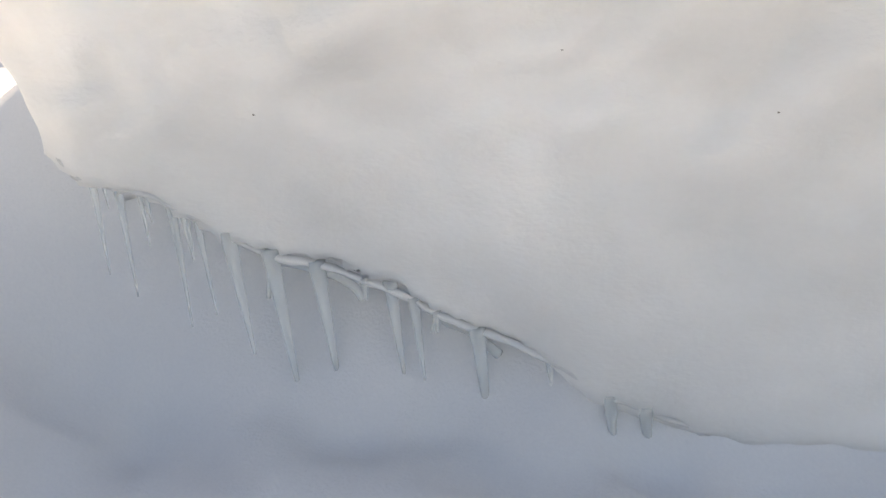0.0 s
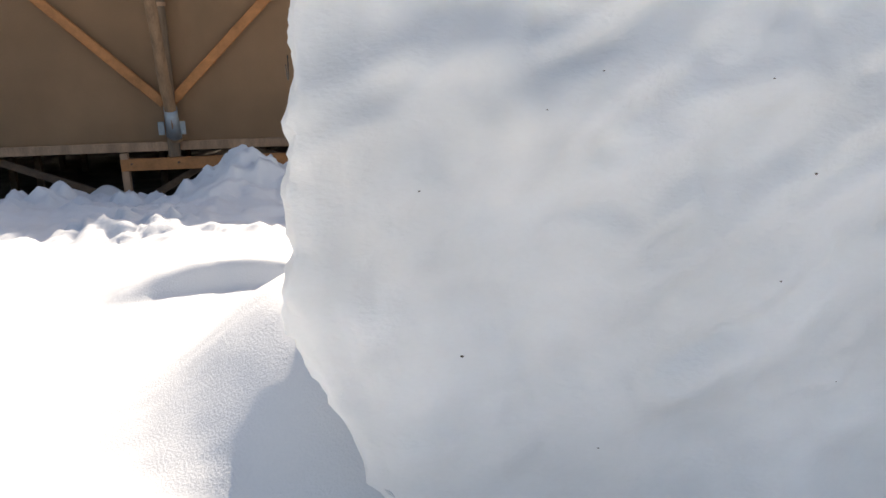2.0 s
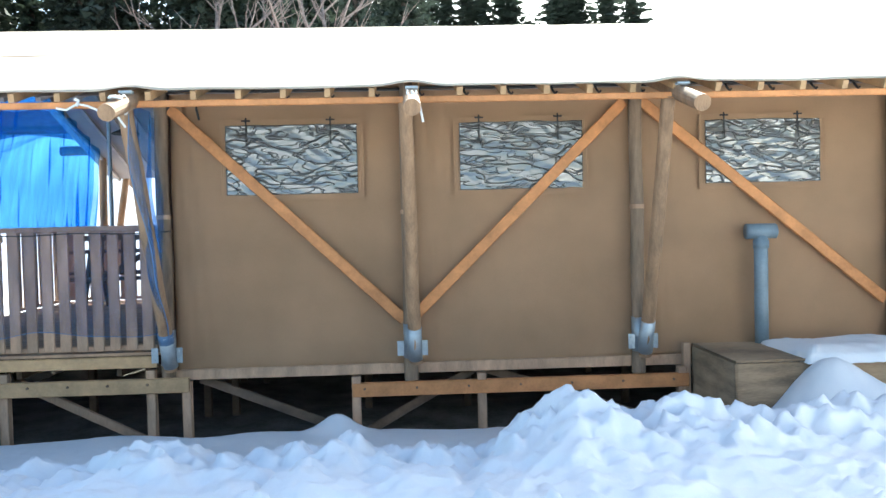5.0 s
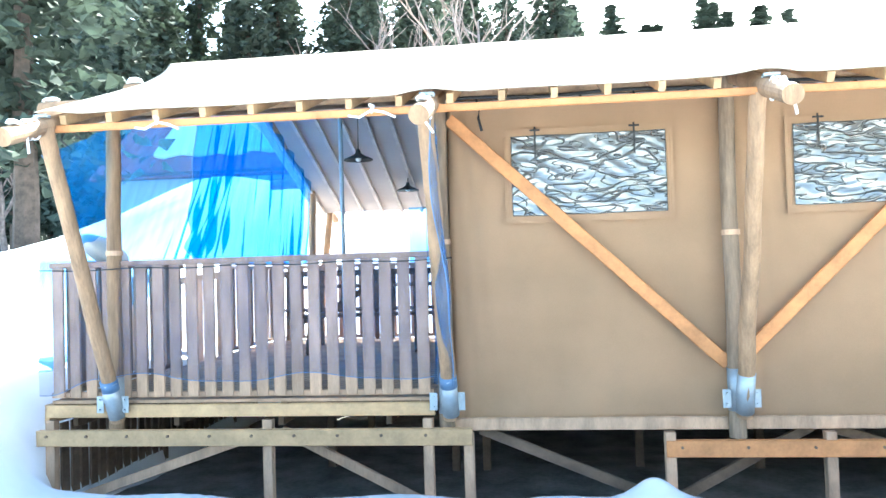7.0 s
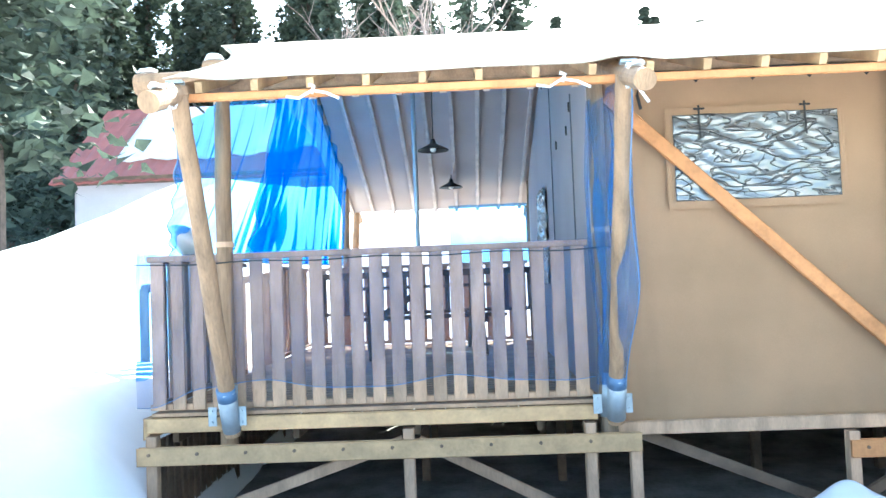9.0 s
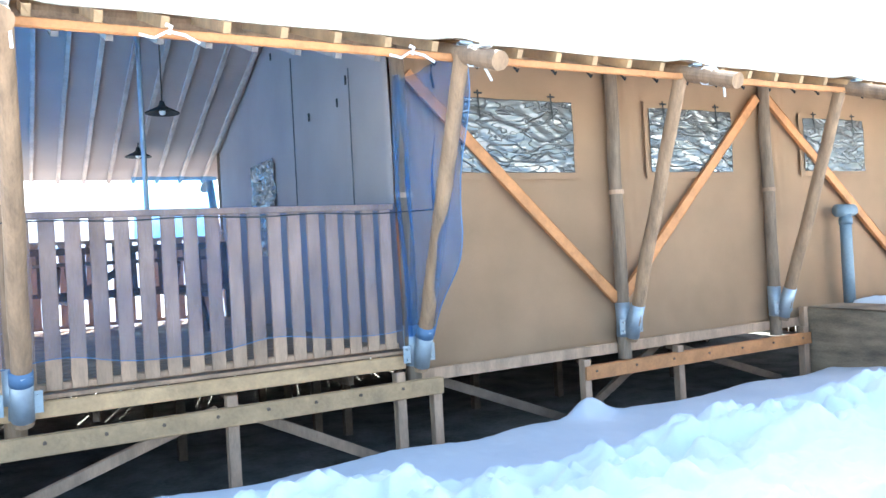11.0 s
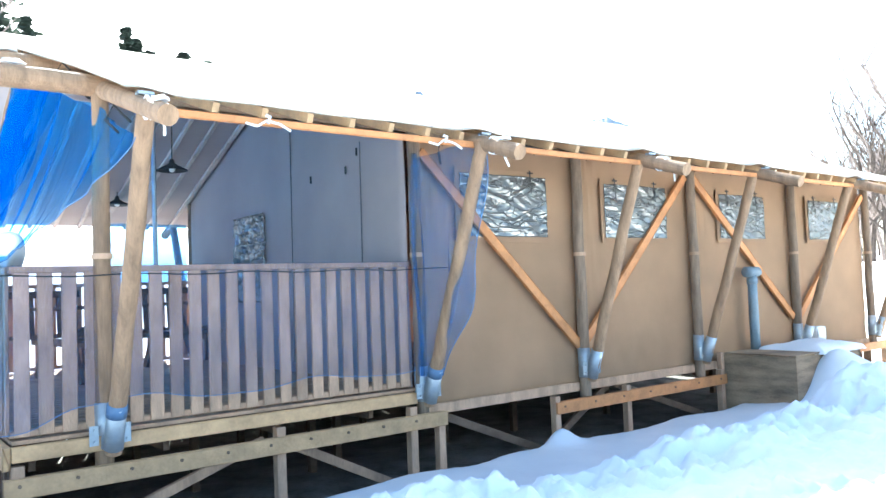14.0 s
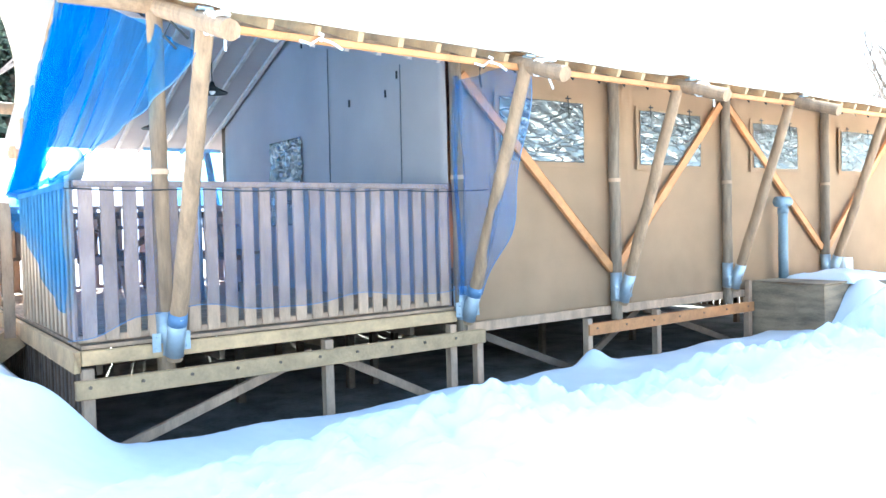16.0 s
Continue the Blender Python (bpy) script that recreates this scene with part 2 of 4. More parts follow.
def bm_beam(p0, p1, w, h, side=None, bev=0.004):
    """A sawn timber from p0 to p1: w across (along side), h the other way, with eased edges."""
    p0, p1 = Vector(p0), Vector(p1)
    d = (p1 - p0).normalized()
    s = Vector(side) if side else (Vector((0, 0, 1)).cross(d) if abs(d.z) < 0.95 else Vector((1, 0, 0)))
    s = (s - d * s.dot(d)).normalized()
    u = d.cross(s).normalized()
    bm = bmesh.new()
    rings = []
    for p in (p0, p1):
        ring = []
        for a, b in ((-1, -1), (1, -1), (1, 1), (-1, 1)):
            c = p + s * (a * w / 2) + u * (b * h / 2)
            ring += [bm.verts.new(c - s * a * bev), bm.verts.new(c - u * b * bev)] if (a * b > 0) else [bm.verts.new(c - u * b * bev), bm.verts.new(c - s * a * bev)]
        rings.append(ring)
    for i in range(8):
        j = (i + 1) % 8
        bm.faces.new((rings[0][i], rings[0][j], rings[1][j], rings[1][i]))
    bm.faces.new(rings[0][::-1])
    bm.faces.new(rings[1])
    bmesh.ops.recalc_face_normals(bm, faces=bm.faces)
    return bm


def bm_log(p0, p1, r0, r1, seg=16, n=10, wob=0.006, seed=0.0):
    """A peeled log, slightly bent and knotty, with closed ends."""
    m, ln = along(p0, p1)
    bm = bmesh.new()
    rings = []
    for i in range(n + 1):
        f = i / n
        r = r0 + (r1 - r0) * f
        ox = wob * noise.noise((f * 2.3 * ln, seed, 1.7)) * 2
        oy = wob * noise.noise((f * 2.3 * ln, seed + 5, 4.1)) * 2
        ring = []
        for k in range(seg):
            a = 2 * math.pi * k / seg
            rr = r * (1 + 0.07 * noise.noise((math.cos(a) * 1.2 + seed, math.sin(a) * 1.2, f * ln * 4)))
            ring.append(bm.verts.new(m @ Vector((ox + rr * math.cos(a), oy + rr * math.sin(a), f * ln))))
        rings.append(ring)
    for a, b in zip(rings, rings[1:]):
        for k in range(seg):
            bm.faces.new((a[k], a[(k + 1) % seg], b[(k + 1) % seg], b[k]))
    bm.faces.new(rings[0][::-1])
    bm.faces.new(rings[-1])
    return bm


def bm_tube(path, r, seg=8, closed_ends=True, taper=None):
    """A round cord or pipe along a path of points."""
    pts = [Vector(p) for p in path]
    bm = bmesh.new()
    rings = []
    for i, p in enumerate(pts):
        d = (pts[min(i + 1, len(pts) - 1)] - pts[max(i - 1, 0)]).normalized()
        q = d.to_track_quat("Z", "Y")
        rr = r * (taper(i / (len(pts) - 1)) if taper else 1)
        rings.append([bm.verts.new(p + q @ Vector((rr * math.cos(2 * math.pi * k / seg), rr * math.sin(2 * math.pi * k / seg), 0))) for k in range(seg)])
    for a, b in zip(rings, rings[1:]):
        for k in range(seg):
            bm.faces.new((a[k], a[(k + 1) % seg], b[(k + 1) % seg], b[k]))
    if closed_ends:
        bm.faces.new(rings[0][::-1])
        bm.faces.new(rings[-1])
    return bm


def bm_sheet(f, nu, nv, thick=0.0):
    """A sheet from f(u, v), u and v from 0 to 1, with a back when it has thickness."""
    bm = bmesh.new()
    g = [[bm.verts.new(f(i / nu, j / nv)) for j in range(nv + 1)] for i in range(nu + 1)]
    for i in range(nu):
        for j in range(nv):
            bm.faces.new((g[i][j], g[i + 1][j], g[i + 1][j + 1], g[i][j + 1]))
    bm.normal_update()
    if thick:
        bmesh.ops.solidify(bm, geom=bm.faces[:], thickness=thick)
    return bm


def merge(target, other, m=None):
    me = bpy.data.meshes.new("tmp")
    other.to_mesh(me)
    other.free()
    if m is not None:
        me.transform(m)
    target.from_mesh(me)
    bpy.data.meshes.remove(me)
    return target


def smooth01(a, b, x):
    t = min(1, max(0, (x - a) / (b - a)))
    return t * t * (3 - 2 * t)


def lerp(a, b, t):
    return a + (b - a) * t


# ---- snow ground ----
def bumpy(x, y, s, k=0.0):
    return noise.noise((x * s, y * s, k))


def clod(x, y, k):
    """A rounded lump of shovelled snow in each cell."""
    d = noise.voronoi((x, y, k))[0][0]
    return max(0.0, 0.30 - 0.9 * d * d) - 0.06


def snow_height(x, y):
    near = smooth01(14, 7, math.hypot(x - 1.5, y + 2))
    # sunlit field in front of the tent
    h = 0.02 + 0.05 * bumpy(x, y, 0.55) + 0.02 * bumpy(x, y, 1.7, 3)
    h = lerp(h, -0.12, smooth01(-0.4, -2.2, x) * smooth01(-6.5, -3, y) * 0.6)
    # shovelled berm along the tent
    crest = -0.11 - 0.13 * smooth01(-1.9, -2.9, x) + 0.24 * smooth01(4.9, 5.6, x)
    for cx, ch, cw in ((-1.45, 0.13, 0.42), (0.62, 0.12, 0.30), (1.55, 0.09, 0.42), (2.76, 0.30, 0.30), (3.42, 0.25, 0.42), (4.55, 0.27, 0.65)):
        crest += ch * math.exp(-((x - cx) / cw) ** 2)
    crest += 0.05 * bumpy(x, 0, 1.7, 7) + 0.04 * bumpy(x, 0, 4.2, 2)
    cy = -2.25 + 0.2 * bumpy(x, 1, 0.8, 5) + 0.35 * smooth01(-0.5, -2.5, x)
    b = math.exp(-((y - cy) / (0.48 if y > cy else 0.66)) ** 2)
    h = lerp(h, crest, b)
    # hollow behind the berm and under the deck
    floor_h = -0.43 + 0.22 * smooth01(3.8, 5.2, x) * smooth01(0.2, -1.0, y)
    w = smooth01(cy + 0.06, cy + 0.75, y) * smooth01(-3.9, -2.7, x) * smooth01(11, 8.7, x) * smooth01(9, 6, y)
    h = lerp(h, floor_h + 0.05 * bumpy(x, y, 1.3, 8), w)
    # bare pit under the tent
    h = lerp(h, -1.0, smooth01(-0.32, 0.05, y + 0.12 * bumpy(x, 0, 1.4, 3)) * smooth01(-2.98, -2.72, x) * smooth01(8.9, 8.3, x) * smooth01(5.6, 5.2, y))
    # lump under the tent's side
    h += 0.17 * math.exp(-(((x - 1.39) / 0.17) ** 2 + ((y + 0.22) / 0.2) ** 2))
    # snow against the wooden box
    h += 0.16 * math.exp(-(((x - 5.4) / 0.65) ** 2 + ((y + 1.35) / 0.45) ** 2)) * smooth01(3.9, 4.7, x)
    h += 0.32 * math.exp(-(((x - 4.88) / 0.30) ** 2 + ((y + 1.08) / 0.32) ** 2))
    # bank beside the deck's end and rising ground beyond it
    bank = 0.42 * smooth01(-2.75, -3.6, x) * smooth01(-1.8, 0.5, y) + 0.2 * math.exp(-(((x + 3.15) / 0.28) ** 2 + ((y + 0.45) / 0.35) ** 2))
    h += bank
    h += 0.9 * smooth01(1, 9, y) * smooth01(-3.6, -7, x) * smooth01(14, 7, y)
    h += 1.6 * smooth01(9, 45, x) + 1.6 * smooth01(40, 110, x)
    h += (2.9 - 1.7 * smooth01(-6, -11, x)) * smooth01(6.2, 12, y) * smooth01(36, 14, x) + 0.6 * smooth01(14, 34, y)
    # small mound with a steep crescent face, open towards the wall
    ax, ay = x - 2.98, y + 4.62 + 0.42 * max(0.0, 2.95 - x) ** 1.15
    d = math.hypot(ax / 0.50, (ay - 0.16) / 0.36)
    h += 0.11 * smooth01(1.15, 0.25, d) * smooth01(-0.07, 0.02, ay)
    # dome of snow at the foot of the cut wall
    h += 0.32 * math.exp(-((((x - 3.42) / 0.42) ** 2 + ((y + 5.55) / 0.55) ** 2) ** 1.4))
    # shovelled trench in front of the cut wall, where the camera starts
    tr = smooth01(2.95, 3.6, x) * smooth01(-5.95, -6.4, y)
    h = lerp(h, -0.46 + 0.05 * bumpy(x, y, 1.5, 9) + 0.05 * bumpy(x, y, 5, 2) + 0.022 * bumpy(x, y, 12, 8), tr)
    # clods and crumbs of shovelled snow
    rough = (b * smooth01(-1.9, -2.5, y) * 0.7 + 0.6 * b) * near
    if rough > 0.02:
        h += rough * (0.20 * clod(x * 4.6 + 0.4 * bumpy(x, y, 4), y * 4.6, 0.5) + 0.13 * clod(x * 9, y * 9, 1.5) + 0.07 * clod(x * 17, y * 17, 3.5))
    h += rough * (0.06 * bumpy(x, y, 3.2, 5) + 0.055 * bumpy(x, y, 6.5, 1) + 0.036 * abs(bumpy(x, y, 12, 4)) + 0.018 * bumpy(x, y, 25, 6))
    cl = smooth01(-4.1, -3.5, y) * smooth01(-2.6, -3.2, y) * near
    if cl > 0.02:
        h += cl * smooth01(-0.15, 0.25, bumpy(x, y, 1.9, 31)) * (0.15 * clod(x * 8, y * 8, 2.5) + 0.09 * clod(x * 15, y * 15, 4.5))
    h += cl * 0.06 * max(0, bumpy(x, y, 4.2, 11)) + cl * 0.035 * max(-0.1, bumpy(x, y, 9, 12)) + cl * 0.02 * bumpy(x, y, 22, 3)
    h += near * 0.006 * bumpy(x, y, 16, 2)
    return h


def graded(lo, hi, step, far):
    v = []
    x = lo
    while x <= hi + 1e-6:
        v.append(x)
        x += step
    s, x = step, hi
    while x < far:
        s *= 1.22
        x += s
        v.append(x)
    s, x = step, lo
    while x > -far:
        s *= 1.22
        x -= s
        v.insert(0, x)
    return v


def build_ground():
    xs, ys = graded(-4.4, 7.0, 0.029, 900), graded(-6.4, -0.2, 0.026, 900)
    verts = [(x, y, snow_height(x, y)) for x in xs for y in ys]
    ny = len(ys)
    faces = [(i * ny + j, (i + 1) * ny + j, (i + 1) * ny + j + 1, i * ny + j + 1) for i in range(len(xs) - 1) for j in range(ny - 1)]
    me = bpy.data.meshes.new("ground")
    me.from_pydata(verts, [], faces)
    me.materials.append(SNOW)
    for p in me.polygons:
        p.use_smooth = True
    ob = new("ground", me)
    return tagged(ob, "snow-covered ground with shovelled berms and sunlit drifts", "snow", kind="structure")


build_ground()


# ---- the cut snow wall beside the path ----
def shelf_z(x):
    return 0.038 - 0.315 * (x - 3.48) - 0.07 * max(0, x - 3.48) ** 2 + 0.02 * noise.noise((x * 3, 2.2, 0)) + 0.012 * noise.noise((x * 11, 1, 0))


def build_snow_wall():
    levels = 120
    rim = []
    for i in range(300):
        f = i / 300
        rim.append((1 - 2 * (1.6 * f - 0.6 * f * f), -1.0))
    rim += [(-1.0, -1 + 2 * i / 220) for i in range(220)]
    rim += [(-1 + 2 * i / 50, 1.0) for i in range(50)]
    rim += [(1.0, 1 - 2 * i / 12) for i in range(12)]
    around = len(rim)
    x_right, y_back = 8.0, -4.25
    top = 1.62
    verts, faces = [], []
    for i in range(levels + 1):
        f = i / levels
        z = -0.75 + (top + 0.75) * f
        for k in range(around):
            # a rounded square seen from above
            sx, sy = rim[k]
            q = (abs(sx) ** 9 + abs(sy) ** 26) ** (-1 / 14)
            sx, sy = sx * min(1, q), sy * min(1, q)
            yf = -6.30 - 0.06 * smooth01(0.1, 0.6, z) + 0.05 * smooth01(0.9, 1.08, z) + 1.15 * max(0, (z - 1.10) / 0.52) ** 1.1
            yb = y_back - 0.35 * smooth01(0.75, 0.2, z) - 0.35 * smooth01(1.0, 1.6, z)
            y = (yf + yb) / 2 + (yb - yf) / 2 * sy
            # the end face, drawn in towards its far nose, rounded at the top
            xl = 3.315 + 0.30 * (y + 6.3) / 1.8 - 0.04 + 0.07 * smooth01(0.6, 0.05, z) + (0.50 + 0.65 * smooth01(-6.2, -5.1, y)) * max(0, (z - lerp(1.06, 0.90, smooth01(-6.2, -5.6, y))) / 0.67) ** 1.2 + 0.025 * smooth01(0.5, 0.7, z)
            x = (xl + x_right) / 2 + (x_right - xl) / 2 * sx
            # overhanging shelf: below it the front steps back into a hollow
            zs = shelf_z(x)
            under = smooth01(zs + 0.012, zs - 0.035, z)
            if sy < 0:
                y += under * (0.32 + 0.10 * noise.noise((x * 2.2, z * 3, 4))) * (-sy) * smooth01(3.2, 3.6, x) * lerp(0.22, 1.0, smooth01(4.75, 4.0, x))
            # recess under the far nose
            if sx < 0:
                zc = 0.64 - 0.38 * smooth01(-5.3, -6.2, y)
                x += 0.22 * smooth01(zc, zc - 0.13, z) * smooth01(-6.32, -5.95, y) * (-sx)
                x -= 0.12 * math.exp(-(((y + 5.30) / 0.28) ** 2 + ((z - 0.30) / 0.22) ** 2)) * (-sx)
            verts.append(Vector((x, y, z)))
    for i in range(levels):
        for k in range(around):
            k2 = (k + 1) % around
            faces.append((i * around + k, (i + 1) * around + k, (i + 1) * around + k2, i * around + k2))
    # rounded, granular top
    cap_rings = 80
    base = levels * around
    centre = Vector((6.0, -5.3, top + 0.35))
    prev = base
    for r in range(1, cap_rings + 1):
        t = (r / cap_rings) ** 1.5
        start = len(verts)
        for k in range(around):
            p = verts[base + k].lerp(centre, t)
            p.z = verts[base + k].z + 0.34 * (1 - (1 - t) ** 2)
            verts.append(p)
        for k in range(around):
            k2 = (k + 1) % around
            faces.append((prev + k, start + k, start + k2, prev + k2))
        prev = start
    faces.append(tuple(prev + k for k in range(around)))
    me = bpy.data.meshes.new("snow_wall")
    me.from_pydata(verts, [], faces)
    n_verts = len(me.vertices)
    normals = np.zeros(n_verts * 3)
    me.vertices.foreach_get("normal", normals)
    normals = normals.reshape(-1, 3)
    for v, nv in zip(me.vertices, normals):
        p = v.co.copy()
        amp = 0.045 * noise.noise(p * 2.1) + 0.036 * noise.noise(Vector((p.x * 4 + p.z * 1.5, p.y * 4, p.z * 4 - p.x)) + Vector((3, 1, 7))) + 0.012 * noise.noise(p * 9)
        # slanting scallops left by shovel cuts and thaw
        q = Vector((p.x * 2.6 + p.z * 2.4, p.y * 2.6, p.z * 7.0 - p.x * 4.0))
        front = smooth01(-5.9, -6.2, p.y) * smooth01(-0.1, 0.35, p.z) * lerp(0.35, 1.0, smooth01(3.35, 3.7, p.x))
        amp += front * (0.055 * abs(noise.noise(q)) + 0.030 * abs(noise.noise(q * 2.1)) - 0.02)
        hollow = smooth01(0.05, -0.1, p.z - shelf_z(p.x))
        amp += hollow * (0.05 * noise.noise(p * 5.0) + 0.02 * noise.noise(p * 12.0))
        fine_amp = 0.005 * noise.noise(p * 17)
        # lumps and scallops on the end that faces the path, and crumbs on top
        end = smooth01(3.95, 3.5, p.x) * smooth01(-6.28, -5.85, p.y) * lerp(1, 0.2, smooth01(0.92, 1.2, p.z))
        if end > 0:
            lump = 0.30 - noise.voronoi(p * 3.4 + Vector((0.3 * noise.noise(p * 5), 0, 2)))[0][0]
            lump2 = 0.35 - noise.voronoi(p * 8.5)[0][0]
            amp += end * (0.17 * lump + 0.05 * lump2)
        top_w = smooth01(0.95, 1.25, p.z)
        if top_w > 0:
            fine_amp += top_w * 0.022 * (0.4 - noise.voronoi(p * 13)[0][0])
        edge = smooth01(3.42, 3.28, p.x)
        amp += edge * 0.016 * noise.noise(p * 40)
        v.co = p + Vector(nv) * (amp + fine_amp)
    me.materials.append(SNOW_WALL)
    for p in me.polygons:
        p.use_smooth = True
    ob = new("snow_wall", me)
    return tagged(ob, "tall block of cut icy snow with an overhanging shelf", "snow bank")


snow_wall = build_snow_wall()
bpy.context.view_layer.update()


def on_wall(p, out=0.0):
    """The place on the snow wall nearest to p, lifted by out along the surface's normal."""
    ok, place, nrm, _ = snow_wall.closest_point_on_mesh(Vector(p))
    return place + nrm * out


# ---- the tent ----
POSTS = (0.03, 1.98, 3.86, 6.03, 8.12)           # wall posts along the long side
LOGS = (-2.39, 0.07, 2.03, 3.95, 6.12, 8.2)      # rafter logs over the eave
EAVE_Y, EAVE_Z, RIDGE_Y, RIDGE_Z = -0.85, 2.16, 2.5, 3.42
FAR_Y = 5.0
ROOF_L, ROOF_R = -2.95, 8.75
DECK_L, DECK_Z = -2.93, 0.2


def roof_z(y):
    k = (RIDGE_Z - EAVE_Z) / (RIDGE_Y - EAVE_Y)
    return RIDGE_Z - k * abs(y - RIDGE_Y)


tent = thing("safari_tent", "long tan canvas tent lodge on a raised timber base", "tent")


def side_wall(u, v, y0=0.0, sgn=1.0):
    x = lerp(0.08, 8.08, u)
    z = lerp(0.02, 2.34, v)
    wr = 0.012 * noise.noise((x * 1.3, z * 0.6, 2)) + 0.006 * noise.noise((x * 6, z * 0.9, 5)) * smooth01(2.3, 1.0, abs(x - 0.3))
    wr += 0.018 * noise.noise((x * 4.5, z * 3.5, 9)) * smooth01(0.85, 0.1, z)
    near_post = min(abs(x - q - 0.18) for q in (0.03, 1.98, 3.86, 6.03))
    wr += 0.020 * math.sin(x * 55 + z * 5) * smooth01(0.22, 0.02, near_post) * (0.35 + 0.65 * smooth01(1.2, 2.1, z))
    return Vector((x, y0 + sgn * wr, z + 0.02 * noise.noise((x * 0.9, 1, 1)) * (1 - v)))


wall_near = part("side_wall", bm_sheet(lambda u, v: side_wall(u, v), 200, 60, 0.004), CANVAS, tent, "tan canvas side wall with soft wrinkles", True)
part("side_wall", bm_sheet(lambda u, v: side_wall(u, v, FAR_Y, -1), 60, 10, 0.004), CANVAS, tent, "tan canvas side wall", True)


def gable(x0, bul):
    def f(u, v):
        y = lerp(0.02, FAR_Y, u)
        top = roof_z(y) - 0.2
        z = lerp(0.1, top, v)
        return Vector((x0 + bul * 0.02 * noise.noise((y * 1.1, z, 3)), y, z))
    return f


front_wall = part("gable_wall", bm_sheet(gable(0.0, 1), 40, 30, 0.006), LINING, tent, "grey canvas gable wall facing the deck", True)
part("gable_wall", bm_sheet(gable(8.1, 1), 30, 16, 0.006), CANVAS, tent, "tan canvas end wall", True)
# seams of the gable's zipped door, and small toggles
for sy, zt in ((0.70, 2.34), (2.05, 2.74)):
    part("zip_seam", bm_beam((-0.025, sy, 0.3), (-0.025, sy - 0.03, zt), 0.006, 0.010, (0, 1, 0), 0.001), SEAM, front_wall)
for ty, tz in ((0.72, 2.22), (0.92, 2.08), (1.59, 2.08), (2.60, 2.86)):
    part("toggle", bm_beam((-0.03, ty, tz), (-0.03, ty, tz + 0.07), 0.018, 0.012, (0, 1, 0), 0.002), BLACK, front_wall)


def window_film(x0, x1, z0, z1, y, seed):
    def f(u, v):
        x, z = lerp(x0, x1, u), lerp(z0, z1, v)
        n = 0.014 * abs(noise.noise((x * 3.5 + seed, z * 9 + x * 3, seed))) + 0.006 * abs(noise.noise((x * 9, z * 20 + seed, 2)))
        return Vector((x, y - 0.052 + n, z + 0.008 * noise.noise((x * 6, v * 2, seed))))
    return f


WINS = ((0.53, 1.585, 1.44, 2.0), (2.415, 3.425, 1.445, 1.995), (4.45, 5.42, 1.455, 1.98), (6.52, 7.42, 1.46, 1.985))
for i, (a, b, c, d) in enumerate(WINS):
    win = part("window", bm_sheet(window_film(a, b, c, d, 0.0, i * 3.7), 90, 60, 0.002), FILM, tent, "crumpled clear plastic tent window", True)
    for p, q, r, s in ((a - 0.045, b + 0.045, d, d + 0.05), (a - 0.045, b + 0.045, c - 0.05, c), (a - 0.05, a, c, d), (b, b + 0.05, c, d)):
        part("window_hem", bm_sheet(lambda u, v: Vector((lerp(p, q, u), -0.036 + 0.004 * noise.noise((u * 9, v, i)), lerp(r, s, v))), 12, 3, 0.004), CANVAS, win)
    for sx in (0.16, 0.80):
        x = lerp(a, b, sx)
        part("strap", bm_beam((x, -0.066, d - 0.16), (x, -0.050, d + 0.06), 0.012, 0.006, (1, 0, 0), 0.001), BLACK, win, "black webbing strap")
        part("buckle", bm_beam((x - 0.035, -0.056, d + 0.035), (x + 0.035, -0.056, d + 0.035), 0.012, 0.012, (0, 0, 1), 0.002), BLACK, win)


def roof_slope(sign, y_edge):
    def f(u, v):
        y = lerp(y_edge, RIDGE_Y, v)
        # gable edges draw in between ridge and eave
        pull = 0.22 * math.sin(math.pi * v) + 0.72 * (1 - v)
        x0 = ROOF_L - 0.25 + pull
        x = lerp(x0, ROOF_R, u)
        z = roof_z(y) - 0.012 * math.sin(math.pi * v)
        ph = min(abs(x - l) for l in LOGS)
        z -= 0.02 * smooth01(0.1, 0.9, ph) * math.sin(math.pi * min(1, v * 1.05)) - 0.03 * smooth01(0.25, 0.0, ph) * (1 - v)
        z += 0.008 * noise.noise((x * 2, y * 2, 4))
        return Vector((x, y, z))
    return f


roof = part("roof", bm_sheet(roof_slope(1, EAVE_Y - 0.03), 160, 40, 0.006), ROOF_CANVAS, tent, "pale stretched canvas fly roof", True)
part("roof", bm_sheet(roof_slope(-1, 2 * RIDGE_Y - EAVE_Y + 0.03), 90, 24, 0.006), ROOF_CANVAS, tent, "pale stretched canvas fly roof", True)


def lining(y_edge):
    def f(u, v):
        y = lerp(y_edge, RIDGE_Y, v)
        x = lerp(-2.55, 8.05, u)
        return Vector((x, y, roof_z(y) - 0.20 - 0.015 * math.sin(math.pi * v)))
    return f


part("roof_lining", bm_sheet(lining(-0.05), 40, 10, 0.004), LINING, tent, "grey inner roof canvas", True)
part("roof_lining", bm_sheet(lining(2 * RIDGE_Y + 0.75), 40, 10, 0.004), LINING, tent, "grey inner roof canvas", True)
# battens under the inner roof over the deck
for i in range(9):
    x = -2.4 + i * 0.29
    for y0 in (0.0, 2 * RIDGE_Y + 0.72):
        part("batten", bm_beam((x, y0, roof_z(y0) - 0.235), (x, RIDGE_Y, RIDGE_Z - 0.235), 0.045, 0.04, (1, 0, 0)), PINE_PALE, tent)

